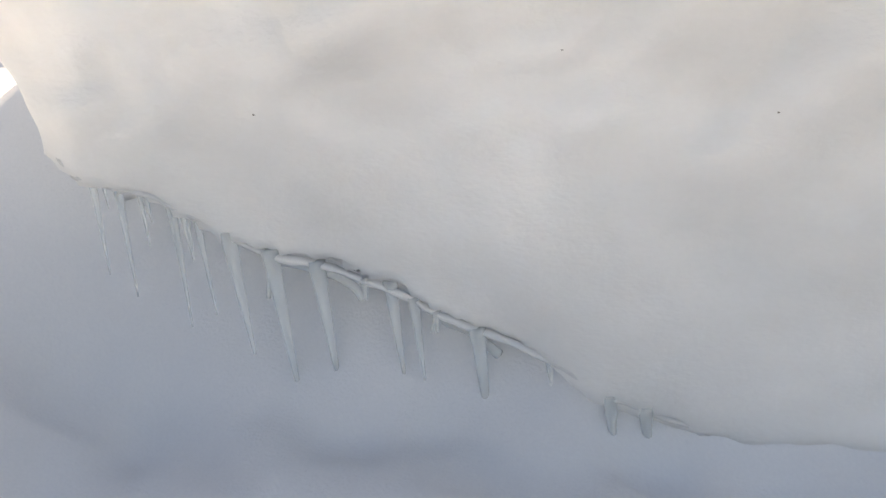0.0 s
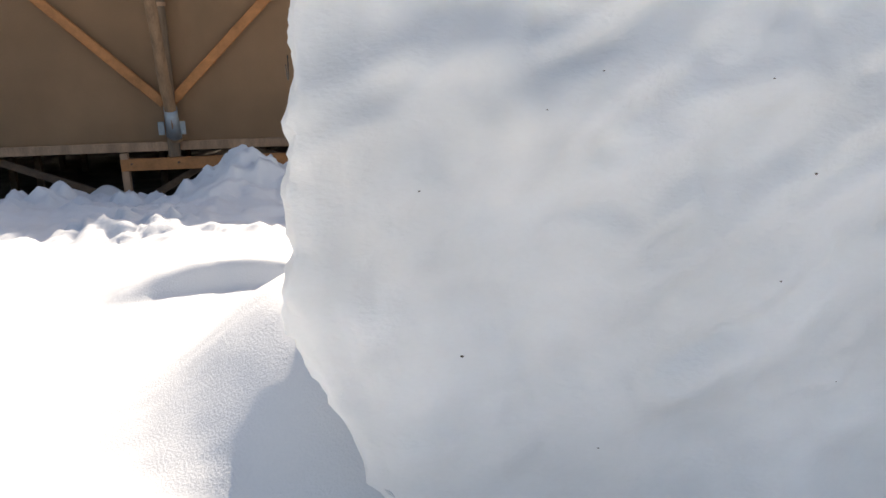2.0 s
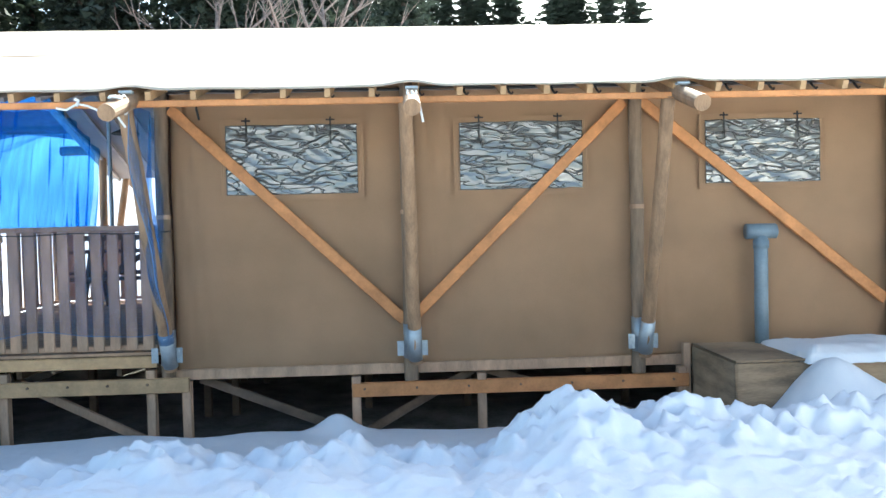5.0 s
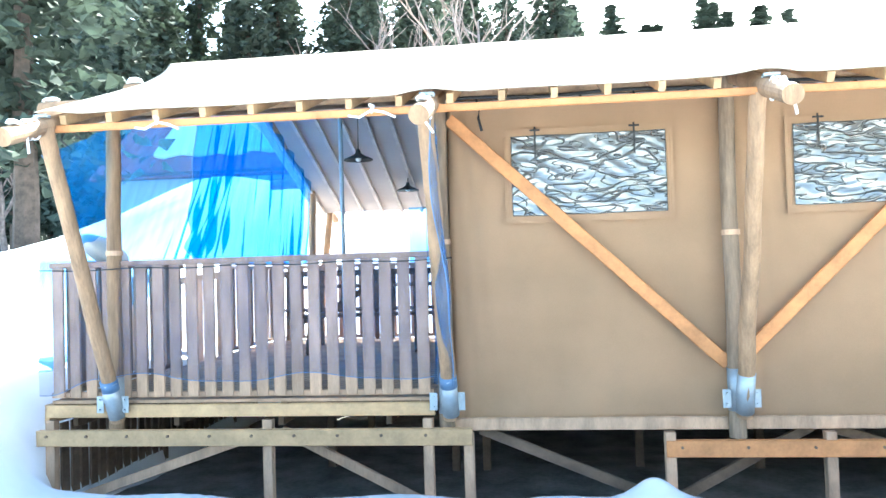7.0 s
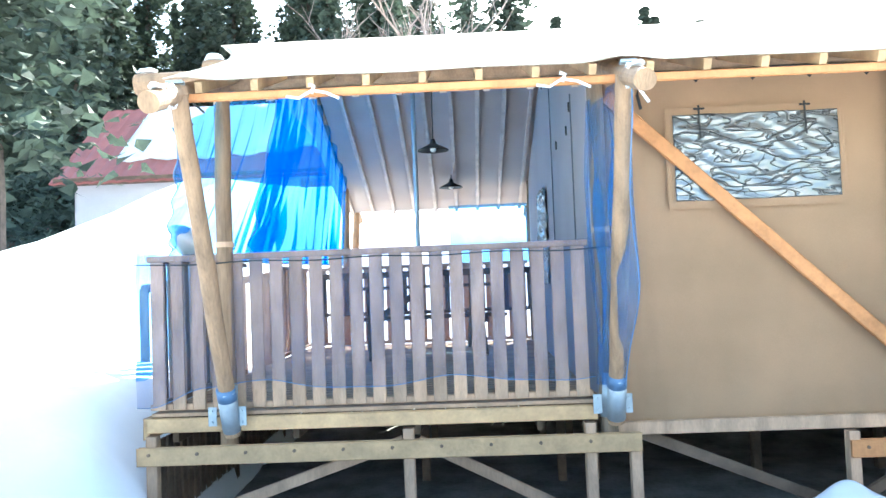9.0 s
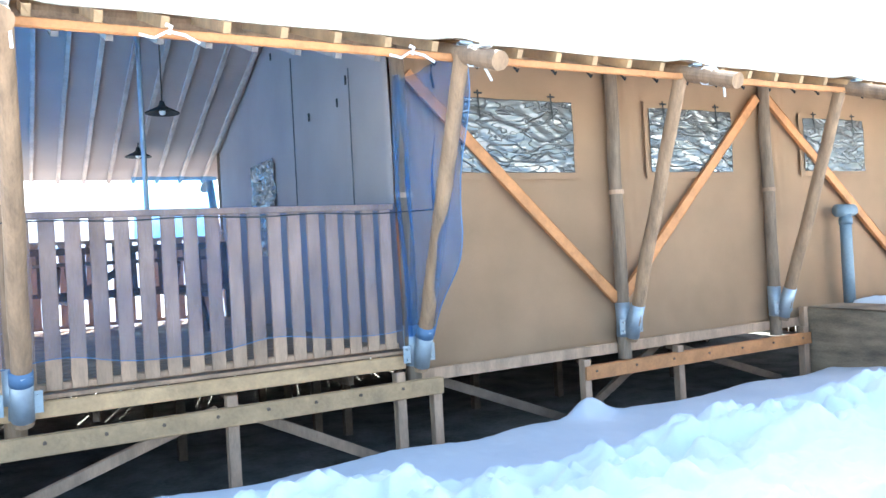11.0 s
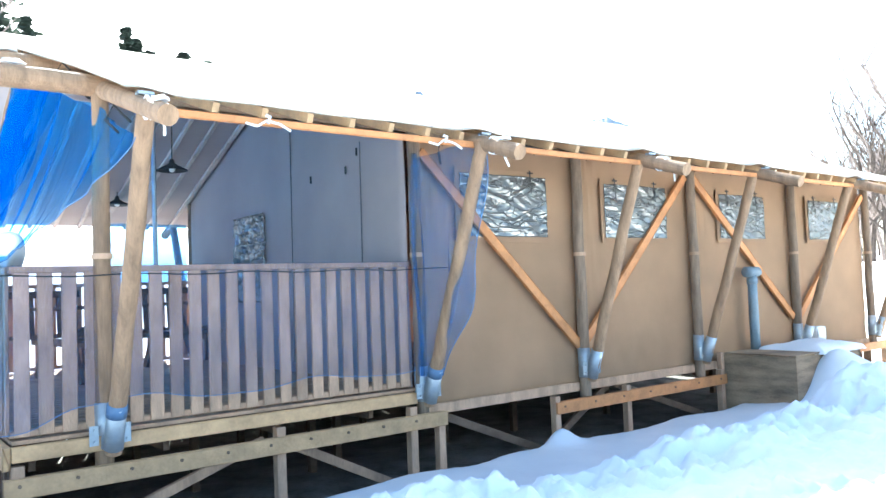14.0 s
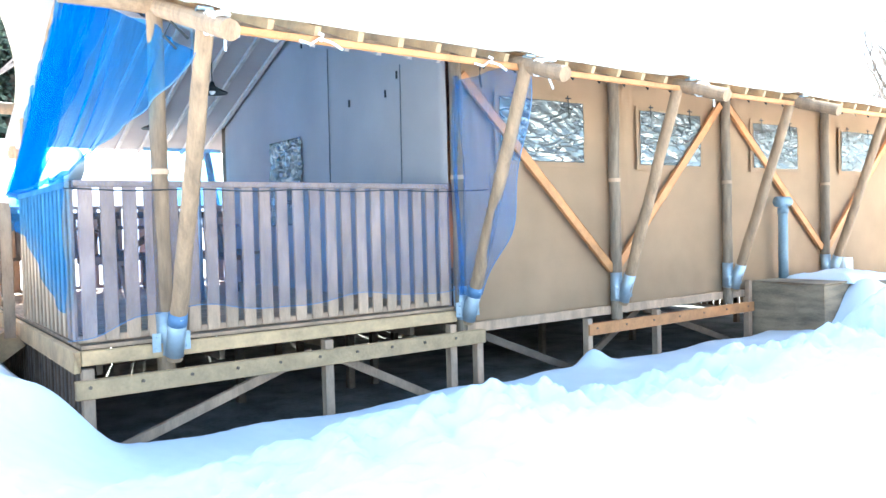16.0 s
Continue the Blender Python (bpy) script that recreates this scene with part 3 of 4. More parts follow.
# rafter logs along the slope, their ends out past the eave
for i, x in enumerate(LOGS):
    lg = part("rafter_log", bm_log((x, -1.30, 1.93), (x, RIDGE_Y, RIDGE_Z - 0.22), 0.057, 0.06, seed=i * 2.1), LOG, tent)
    part("far_rafter_log", bm_log((x, 2 * RIDGE_Y + 1.3, 1.93), (x, RIDGE_Y, RIDGE_Z - 0.22), 0.057, 0.06, seed=i * 2.1 + 9), LOG, tent)
    part("clamp", bm_beam((x - 0.045, -0.93, 2.125), (x + 0.045, -0.93, 2.125), 0.05, 0.02, (0, 1, 0), 0.004), STEEL, lg, "small galvanised clamp")

# eave board, short batten ends and eave pole
for s, ye in ((1, EAVE_Y), (-1, 2 * RIDGE_Y - EAVE_Y)):
    for x0, x1 in zip(LOGS, LOGS[1:]):
        part("eave_board", bm_beam((x0 + 0.02, ye, EAVE_Z - 0.105), (x1 - 0.02, ye, EAVE_Z - 0.105), 0.03, 0.045, (0, 1, 0)), PINE_RED, tent)
x = -2.28
while x < 8.6:
    part("eave_batten", bm_beam((x, EAVE_Y - 0.03, EAVE_Z - 0.055), (x, 0.15, roof_z(0.15) - 0.075), 0.045, 0.065, (1, 0, 0)), PINE, tent)
    x += 0.31
# wall-top plates, gable log ends
for y in (-0.06, FAR_Y + 0.05):
    part("plate_log", bm_log((-2.97, y, 2.36), (8.3, y, 2.36), 0.07, 0.065, n=40, seed=y), LOG, tent)
part("purlin_log", bm_log((-2.85, 0.95, roof_z(0.95) - 0.10), (8.3, 0.95, roof_z(0.95) - 0.10), 0.065, 0.06, n=30, seed=3), LOG, tent)
part("ridge_log", bm_log((-2.8, RIDGE_Y, RIDGE_Z - 0.09), (8.3, RIDGE_Y, RIDGE_Z - 0.09), 0.07, 0.065, n=30, seed=8), LOG, tent)


def sleeve(p0, p1, r, parent):
    s = part("sleeve", bm_log(p0, p1, r, r, n=2, wob=0, seg=20), STEEL, parent, "galvanised steel foot sleeve", True)
    return s


# posts, leaning props with steel sleeves, along both long sides
def post_set(x, side_y, sgn, tape=False):
    st = part("wall_post", bm_log((x, side_y - sgn * 0.07, -0.09), (x, side_y - sgn * 0.07, 2.33), 0.056, 0.052, seed=x + side_y), LOG_DARK if x > -1 else LOG, tent)
    part("post_foot", bm_log((x, side_y - sgn * 0.07, 0.09), (x, side_y - sgn * 0.07, 0.37), 0.060, 0.060, n=2, wob=0), STEEL, st, "", True)
    part("collar", bm_log((x, side_y - sgn * 0.07, 1.26), (x, side_y - sgn * 0.07, 1.295), 0.062, 0.062, n=1, wob=0), PINE_GREY, st)
    f0 = Vector((x + 0.035, side_y - sgn * 0.115, 0.06))
    f1 = Vector((x + 0.02 + 0.03 * math.sin(x * 5), side_y - sgn * (0.82 if x > 1 else 0.92), 2.06))
    pr = part("prop", bm_log(f0, f1, 0.054, 0.050, seed=x * 1.7 + 3), LOG, tent)
    d = (f1 - f0).normalized()
    part("prop_sleeve", bm_log(f0 + d * 0.03, f0 + d * 0.31, 0.059, 0.059, n=2, wob=0, seg=20), STEEL, pr, "galvanised steel sleeve", True)
    if tape:
        part("tape", bm_log(f0 + d * 0.25, f0 + d * 0.33, 0.061, 0.061, n=1, wob=0, seg=20), BLUE_BAND, pr, "blue tape band", True)
    for dx in (-0.082, 0.108):
        part("bracket", bm_beam((x + dx, side_y - sgn * 0.15, 0.12), (x + dx, side_y - sgn * 0.15, 0.24), 0.055, 0.006, (1, 0, 0), 0.002), STEEL, pr, "bolted steel ear")
        for bz in (0.145, 0.215):
            part("bolt", bm_log((x + dx, side_y - sgn * 0.16, bz), (x + dx, side_y - sgn * 0.175, bz), 0.009, 0.009, seg=6, n=1, wob=0), STEEL, pr)


for x in POSTS:
    post_set(x, 0.0, 1, x < 1)
for x in (-2.41, 0.03, 2.0, 4.0, 6.0, 8.1):
    post_set(x, FAR_Y, -1)
post_set(-2.41, 0.0, 1, True)

# diagonal braces on the side wall
for (x0, z0), (x1, z1) in (((0.10, 2.14), (1.93, 0.40)), ((3.77, 2.14), (2.01, 0.42)), ((3.91, 2.14), (5.95, 0.46)), ((8.05, 2.10), (6.1, 0.46))):
    part("brace", bm_beam((x0, -0.06, z0), (x1, -0.06, z1), 0.04, 0.088, (0, 1, 0)), PINE_RED, tent, "reddish sawn diagonal brace")


# ---- deck and base ----
deck = thing("timber_deck", "raised pine timber deck and base frame under the tent", "deck")
part("rim_beam", bm_beam((-2.93, -0.10, 0.125), (-0.05, -0.10, 0.125), 0.045, 0.09, (0, 1, 0)), PINE, deck)
part("ledger", bm_beam((-2.98, -0.15, -0.06), (0.21, -0.15, -0.06), 0.05, 0.115, (0, 1, 0)), PINE, deck, "pale sawn ledger beam with knots")
part("ledger", bm_beam((1.5, -0.13, -0.15), (4.25, -0.13, -0.15), 0.05, 0.11, (0, 1, 0)), PINE_RED, deck, "reddish sawn ledger beam")
part("ledger", bm_beam((6.5, -0.13, -0.06), (8.7, -0.13, -0.06), 0.05, 0.11, (0, 1, 0)), PINE_RED, deck, "reddish sawn ledger beam")
part("sill_board", bm_beam((0.05, -0.025, 0.0), (8.1, -0.025, 0.0), 0.04, 0.085, (0, 1, 0)), PINE_GREY, deck)
part("rim_beam", bm_beam((-2.95, -0.08, 0.1), (-2.95, FAR_Y, 0.1), 0.045, 0.14, (1, 0, 0)), PINE, deck)
part("rim_beam", bm_beam((-2.9, FAR_Y, 0.1), (8.1, FAR_Y, 0.1), 0.045, 0.14, (0, 1, 0)), PINE, deck)
# timbers behind the front row are dark: under-deck shade put into their colour
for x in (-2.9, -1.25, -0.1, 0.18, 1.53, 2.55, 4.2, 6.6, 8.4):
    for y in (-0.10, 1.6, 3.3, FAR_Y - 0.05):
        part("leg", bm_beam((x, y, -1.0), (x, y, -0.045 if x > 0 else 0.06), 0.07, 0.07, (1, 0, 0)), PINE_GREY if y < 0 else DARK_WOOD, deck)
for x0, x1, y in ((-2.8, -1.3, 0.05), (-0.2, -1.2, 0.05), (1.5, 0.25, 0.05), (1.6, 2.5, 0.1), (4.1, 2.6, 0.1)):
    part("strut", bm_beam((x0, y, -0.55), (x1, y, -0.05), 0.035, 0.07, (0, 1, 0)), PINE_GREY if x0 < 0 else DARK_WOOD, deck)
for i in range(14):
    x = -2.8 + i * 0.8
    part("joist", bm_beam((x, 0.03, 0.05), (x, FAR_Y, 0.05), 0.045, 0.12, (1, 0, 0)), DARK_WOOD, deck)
part("tent_floor", bm_beam((0.05, FAR_Y / 2, 0.15), (8.05, FAR_Y / 2, 0.15), FAR_Y - 0.1, 0.03, (0, 1, 0)), PLY, deck)

# ---- railing ----
railing = thing("deck_railing", "slatted pine railing along the deck edge", "railing")


def rail_run(p0, p1, n, inward):
    p0, p1 = Vector(p0), Vector(p1)
    d = (p1 - p0).normalized()
    side = Vector((-d.y, d.x, 0)) * inward
    for z, w, h in ((1.20, 0.09, 0.04), (0.235, 0.045, 0.04)):
        part("rail", bm_beam(p0 + Vector((0, 0, z)) + side * 0.03, p1 + Vector((0, 0, z)) + side * 0.03, w, h, side), PINE_GREY, railing)
    for i in range(n):
        f = (i + 0.5) / n
        p = p0.lerp(p1, f)
        j = 0.006 * noise.noise((f * 40, n, 1))
        part("slat", bm_beam(p + Vector((0, 0, 0.22)), p + d * j + Vector((0, 0, 1.185)), 0.086, 0.022, d), PINE_GREY, railing)


rail_run((-2.93, -0.06, 0), (-0.06, -0.06, 0), 22, 1)
rail_run((-2.93, 2.0, 0), (-2.93, -0.02, 0), 14, 1)
rail_run((-2.93, FAR_Y, 0), (-2.93, 3.4, 0), 11, 1)
rail_run((-0.06, FAR_Y, 0), (-2.93, FAR_Y, 0), 20, 1)

# deck floor, skirts under the base
for i in range(38):
    y = -0.06 + i * 0.134
    part("deck_board", bm_beam((-2.92, y + 0.06, 0.185), (0.0, y + 0.06, 0.185), 0.122, 0.026, (0, 1, 0), 0.003), PINE_GREY, deck)
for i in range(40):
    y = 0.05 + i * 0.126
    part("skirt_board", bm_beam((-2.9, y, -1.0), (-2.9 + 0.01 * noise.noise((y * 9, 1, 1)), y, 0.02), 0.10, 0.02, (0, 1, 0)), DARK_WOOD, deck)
# far and right skirts are added, closing off bright snow behind the underside
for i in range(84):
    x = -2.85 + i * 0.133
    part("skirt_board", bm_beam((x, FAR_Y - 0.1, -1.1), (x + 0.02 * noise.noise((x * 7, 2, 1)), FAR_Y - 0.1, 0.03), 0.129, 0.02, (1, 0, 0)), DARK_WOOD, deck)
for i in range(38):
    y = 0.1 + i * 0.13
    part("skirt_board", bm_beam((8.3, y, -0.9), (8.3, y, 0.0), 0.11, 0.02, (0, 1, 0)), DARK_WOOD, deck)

# bolts along the ledger beams
for x in np.arange(-2.9, 0.15, 0.31):
    part("bolt", bm_log((float(x), -0.174, -0.045), (float(x), -0.184, -0.045), 0.011, 0.011, seg=8, n=1, wob=0), DARK_WOOD, deck)
for x in np.arange(1.6, 4.2, 0.42):
    part("bolt", bm_log((float(x), -0.154, -0.14), (float(x), -0.164, -0.14), 0.010, 0.010, seg=8, n=1, wob=0), DARK_WOOD, deck)

# toggles along the eave pole, dark cord line
for i in range(22):
    x = 0.3 + i * 0.36
    part("hook", bm_tube([(x, -0.05, 2.27), (x, -0.09, 2.235), (x + 0.02, -0.10, 2.205), (x + 0.035, -0.09, 2.225)], 0.009, 6), BLACK, tent)
part("eave_cord", bm_tube([(x, -0.075, 2.275 + 0.008 * math.sin(x * 6)) for x in np.linspace(0.1, 8.1, 60)], 0.012, 6), BLACK, tent)
part("loose_strap", bm_tube([(0.32, -0.05, 2.22), (0.31, -0.055, 2.14), (0.33, -0.05, 2.05)], 0.010, 6), BLACK, tent)


# small lumps of frozen cord at the log ends
def knot(p, seed, tail=0.12):
    rnd = random.Random(seed)
    c = Vector(p)
    loops = []
    for k in range(3):
        pts = []
        for i in range(13):
            a = i / 12 * 2 * math.pi
            pts.append(c + Vector((0.03 * (k - 1), 0.064 * math.cos(a), 0.064 * math.sin(a))))
        loops.append(pts)
    bm = bmesh.new()
    for pts in loops:
        merge(bm, bm_tube(pts, 0.006, 6))
    merge(bm, bm_tube([c + Vector((0, -0.05, 0.05)), c + Vector((rnd.uniform(-.05, .05), -0.08, -0.02)), c + Vector((rnd.uniform(-.08, .08), -0.07, -tail))], 0.008, 6))
    return bm


for i, x in enumerate(LOGS[:3]):
    part("cord_knot", knot((x, -1.05, 2.02), i, 0.16), CORD, tent, "white cord lashing")
for i, x in enumerate((-1.65, -0.28)):
    c = Vector((x, EAVE_Y - 0.03, EAVE_Z - 0.10))
    bm = bm_tube([c + Vector((-0.14, -0.01, -0.03)), c + Vector((-0.07, -0.02, -0.045)), c, c + Vector((0.08, -0.02, -0.02)), c + Vector((0.15, -0.02, -0.055))], 0.008, 6)
    merge(bm, bm_tube([c + Vector((0, -0.02, -0.02)), c + Vector((0.015, -0.02, 0.02)), c + Vector((-0.01, -0.01, 0.03))], 0.011, 6))
    part("cord_bow", bm, CORD, tent, "white cord bow")


def snow_lump(p, sx, sy, sz, seed, label="small cap of snow lying on the timber"):
    bm = bmesh.new()
    bmesh.ops.create_icosphere(bm, subdivisions=3, radius=1)
    for v in bm.verts:
        k = 1 + 0.3 * noise.noise(v.co * 1.7 + Vector((seed, 0, 0)))
        v.co = Vector((v.co.x * sx * k, v.co.y * sy * k, max(-0.25, v.co.z) * sz * k)) + Vector(p)
    ob = finish("snow_patch", bm, SNOW, None, "", True)
    return tagged(ob, label, "snow", "caps of snow")


snow_lump((-2.39, -1.20, 2.03), 0.035, 0.06, 0.025, 1)
snow_lump((-2.90, -0.06, 2.445), 0.07, 0.04, 0.025, 2)
snow_lump((-2.78, 0.95, roof_z(0.95) - 0.02), 0.08, 0.05, 0.04, 3)
snow_lump((0.07, -1.15, 2.05), 0.035, 0.05, 0.02, 4)

# ---- blue netting ----
netting = []


def net(name, f, nu, nv, mat, label):
    ob = finish(name, bm_sheet(f, nu, nv), mat, None, "", True)
    netting.append(ob)
    return tagged(ob, label, "netting", "blue nets on the deck")


def rail_net(u, v):
    x = lerp(-3.0, -0.05, u)
    drop = 0.36 + 0.03 * math.sin(x * 5) + 0.05 * noise.noise((x * 2, 0, 3)) - 0.10 * smooth01(-2.55, -2.9, x)
    z = lerp(drop, 1.225, v)
    return Vector((x, -0.095 - 0.03 * smooth01(1.2, 0.4, z) * (0.5 + noise.noise((x * 3, z * 2, 1))), z))


rn = net("railing_net", rail_net, 60, 20, BLUE_NET_THIN, "sheer blue netting hung over the slatted railing")
part("hem", bm_tube([rail_net(i / 60, 0.0) for i in range(61)], 0.003, 6), BLUE_BAND, rn, "blue hem cord")


def end_net(u, v):
    y = lerp(-0.10, 2.15, u)
    low = lerp(0.40, 0.92, smooth01(0, 0.8, u)) + 0.05 * noise.noise((y * 3, 0, 2))
    return Vector((-2.985 - 0.03 * noise.noise((y * 4, v * 2, 6)) - 0.015, y, lerp(low, 1.25, v)))


net("railing_end_net", end_net, 50, 14, BLUE_NET, "blue netting hung over the end railing")


def gable_net(u, v):
    """Hung from the gable's rafter log, drawn out over the end rail below."""
    yt = lerp(-0.88, 4.9, u)
    yb = lerp(0.42, 4.9, u ** 0.9)
    zt = roof_z(yt) - 0.16 - 0.10 * smooth01(0.3, -0.5, yt)
    k = (1 - v) ** 1.25
    y = lerp(yt, yb, 1 - v ** 0.8)
    gather = math.exp(-((y - 2.5) / 0.55) ** 2)
    fold = (0.022 + 0.045 * gather) * math.sin(y * 21 + 2.2 * math.sin(y * 3)) * (0.35 + 0.65 * k) + 0.03 * noise.noise((y * 7, v * 2, 2))
    out = lerp(0.53, 0.12, smooth01(2.0, 4.6, y))
    return Vector((-2.42 - out * k + fold, y, lerp(1.24, zt, v)))


gn = net("gable_net", gable_net, 150, 30, BLUE_NET, "blue netting curtain hung from the open gable, gathered in folds")
def inner_net(u, v):
    return gable_net(lerp(0.36, 1.0, u), v) + Vector((0.07 + 0.03 * math.sin(u * 60), 0, 0))


gn2 = net("gable_net", inner_net, 110, 30, BLUE_NET, "second layer of blue netting behind the gable curtain")
part("hem", bm_tube([inner_net(i / 90, 0.0) for i in range(91)], 0.004, 6), BLUE_BAND, gn2, "blue hem cord")
part("hem", bm_tube([inner_net(0.0, i / 30) for i in range(31)], 0.004, 6), BLUE_BAND, gn2, "blue hem cord")
part("hem", bm_tube([gable_net(i / 90, 0.0) for i in range(91)], 0.004, 6), BLUE_BAND, gn, "blue hem cord")
part("hem", bm_tube([gable_net(0.0, i / 30) for i in range(31)], 0.004, 6), BLUE_BAND, gn, "blue hem cord")
for i in range(9):
    q = gable_net((i + 0.5) / 9, 1.0)
    part("tie_loop", bm_tube([q + Vector((0, 0, -0.04)), q + Vector((-0.075, 0, 0.03)), q + Vector((-0.03, 0, 0.12)), q + Vector((0.07, 0, 0.03))], 0.008, 6), BLACK, gn)


def corner_net(u, v):
    top = Vector((lerp(0.0, 0.08, u), lerp(-0.12, -0.92, u), 2.06 + 0.05 * u))
    low = Vector((lerp(-0.02, 0.10, u), lerp(-0.14, -0.27, u), 0.30))
    p = low.lerp(top, v)
    belly = math.sin(math.pi * v)
    p.y -= 0.26 * u * belly * (0.75 + 0.25 * math.sin(v * 9)) * smooth01(0, 0.3, v)
    p.x += 0.05 * math.sin(u * 14 + v * 3) * belly + 0.03 * noise.noise((u * 5, v * 4, 1))
    return p


cn = net("corner_net", corner_net, 40, 50, CORNER_NET, "sheer blue netting draped round the corner post and prop")
part("hem", bm_tube([corner_net(1.0, i / 50) for i in range(51)], 0.004, 6), BLUE_BAND, cn, "blue hem cord")
for k in range(2):
    net("net_hem", lambda u, v, k=k: Vector((-0.05 + 0.018 * u + 0.02 * math.sin(v * 7 + k), -0.13 - 0.02 * k - 0.03 * u, lerp(0.3, 2.1, v))), 4, 30, CORNER_NET,
        "gathered edge of blue netting along the corner post")
net("far_net", lambda u, v: Vector((lerp(-1.05, -0.02, u), FAR_Y + 0.12 + 0.03 * math.sin(u * 20), lerp(1.2, 1.98, v))), 30, 8, BLUE_NET,
    "blue netting on the far side of the deck")
# cord that ties the nets along the rail
finish_cord = finish("tie_cord", bm_tube([(x, -0.13, 1.165 - 0.012 * math.sin((x + 3) * 4) ** 2) for x in np.linspace(-3.0, 0.1, 40)] + [(0.12, -0.35, 1.16)], 0.005, 6), BLACK, None, "", True)
tagged(finish_cord, "thin dark cord tied along the top rail", "cord")

# ---- on the deck ----
def pendant(at, drop):
    lamp = thing("pendant_lamp", "dark enamel pendant lamp hung from the tent roof", "lamp", "pendant lamps over the deck", at=at)
    prof = [(0.02, 0.10), (0.03, 0.06), (0.06, 0.04), (0.15, -0.005), (0.15, -0.015), (0.055, 0.025), (0.02, 0.05)]
    bm = bmesh.new()
    rings = [[bm.verts.new((r * math.cos(2 * math.pi * k / 24), r * math.sin(2 * math.pi * k / 24), z)) for k in range(24)] for r, z in prof]
    for p, q in zip(rings, rings[1:]):
        for k in range(24):
            bm.faces.new((p[k], p[(k + 1) % 24], q[(k + 1) % 24], q[k]))
    part("shade", bm, BLACK, lamp, "", True)
    part("cable", bm_tube([(0, 0, 0.09), (0.004, 0, 0.09 + drop / 2), (0, 0, 0.09 + drop)], 0.006, 6), BLACK, lamp)
    bm = bmesh.new()
    bmesh.ops.create_uvsphere(bm, u_segments=12, v_segments=8, radius=0.03)
    part("bulb", bm, CORD, lamp)


pendant((-1.12, 2.41, 2.27), 0.82)
pendant((-1.0, 4.8, 2.19), 0.09)
pole = finish("steel_pole", bm_log((-1.3, 2.4, 0.2), (-1.3, 2.4, 3.15), 0.022, 0.022, n=4, wob=0), STEEL, None, "", True)
tagged(pole, "thin steel pole holding up the porch roof", "pole")


# ---- entry steps at the deck's end ----
steps = thing("entry_steps", "snowy timber steps with a slatted handrail at the deck's end", "steps")
for i in range(3):
    z = 0.03 - 0.19 * i
    part("tread", bm_beam((-3.12 - 0.28 * i, 2.1, z), (-3.12 - 0.28 * i, 3.3, z), 0.27, 0.045, (1, 0, 0)), PINE_GREY, steps)
for y in (2.07, 3.33):
    part("stringer", bm_beam((-2.98, y, 0.05), (-3.95, y, -0.62), 0.04, 0.2, (0, 1, 0)), PINE, steps)
for y in (2.03, 3.37):
    part("handrail", bm_beam((-3.0, y, 1.12), (-3.85, y, 1.02), 0.05, 0.08, (0, 1, 0)), PINE_GREY, steps)
    for i in range(7):
        x = -3.04 - 0.13 * i
        part("slat", bm_beam((x, y - 0.035, 0.05 - 0.05 * i), (x, y - 0.035, 1.10 - 0.013 * i), 0.085, 0.022, (1, 0, 0)), PINE_GREY, steps)


def picnic_table(at, rz):
    t = thing("picnic_table", "dark brown wooden picnic table with fixed benches on the deck", "table")
    for i in range(5):
        part("top_plank", bm_beam((-0.8, -0.3 + i * 0.15, 0.74), (0.8, -0.3 + i * 0.15, 0.74), 0.14, 0.035, (0, 1, 0)), DARK_WOOD, t)
    for s in (-1, 1):
        for i in range(2):
            part("bench_plank", bm_beam((-0.8, s * (0.62 + i * 0.13), 0.43), (0.8, s * (0.62 + i * 0.13), 0.43), 0.12, 0.035, (0, 1, 0)), DARK_WOOD, t)
    for x in (-0.6, 0.6):
        for s in (-1, 1):
            part("leg", bm_beam((x, s * 0.62, 0.0), (x, s * 0.2, 0.72), 0.04, 0.09, (1, 0, 0)), DARK_WOOD, t)
        part("crossbar", bm_beam((x, -0.75, 0.39), (x, 0.75, 0.39), 0.04, 0.08, (1, 0, 0)), DARK_WOOD, t)
    part("brace", bm_beam((-0.55, 0, 0.38), (0.0, 0, 0.70), 0.04, 0.07, (0, 1, 0)), DARK_WOOD, t)
    t.matrix_basis = pose(*at, 0, 0, rz)
    return t


picnic_table((-1.35, 3.6, 0.2), 8)


def bench(at, rz):
    t = thing("slatted_bench", "dark slatted wooden bench with a high back", "bench")
    for i in range(9):
        part("back_slat", bm_beam((-0.6 + i * 0.15, 0.25, 0.4), (-0.6 + i * 0.15, 0.32, 0.88), 0.06, 0.02, (1, 0, 0)), DARK_WOOD, t)
    part("back_rail", bm_beam((-0.68, 0.32, 0.90), (0.68, 0.32, 0.90), 0.04, 0.08, (0, 1, 0)), DARK_WOOD, t)
    for i in range(3):
        part("seat_slat", bm_beam((-0.68, -0.12 + i * 0.14, 0.42), (0.68, -0.12 + i * 0.14, 0.42), 0.12, 0.03, (0, 1, 0)), DARK_WOOD, t)
    for x in (-0.62, 0.62):
        part("leg", bm_beam((x, -0.16, 0), (x, -0.16, 0.42), 0.05, 0.05, (1, 0, 0)), DARK_WOOD, t)
        part("leg", bm_beam((x, 0.24, 0), (x, 0.30, 0.9), 0.05, 0.05, (1, 0, 0)), DARK_WOOD, t)
    t.matrix_basis = pose(*at, 0, 0, rz)
    return t


b1 = bench((-2.1, 4.62, 0.2), 0)
b1["group"] = "benches on the deck"
copy_thing(b1, pose(-0.65, 4.62, 0.2, 0, 0, 0))

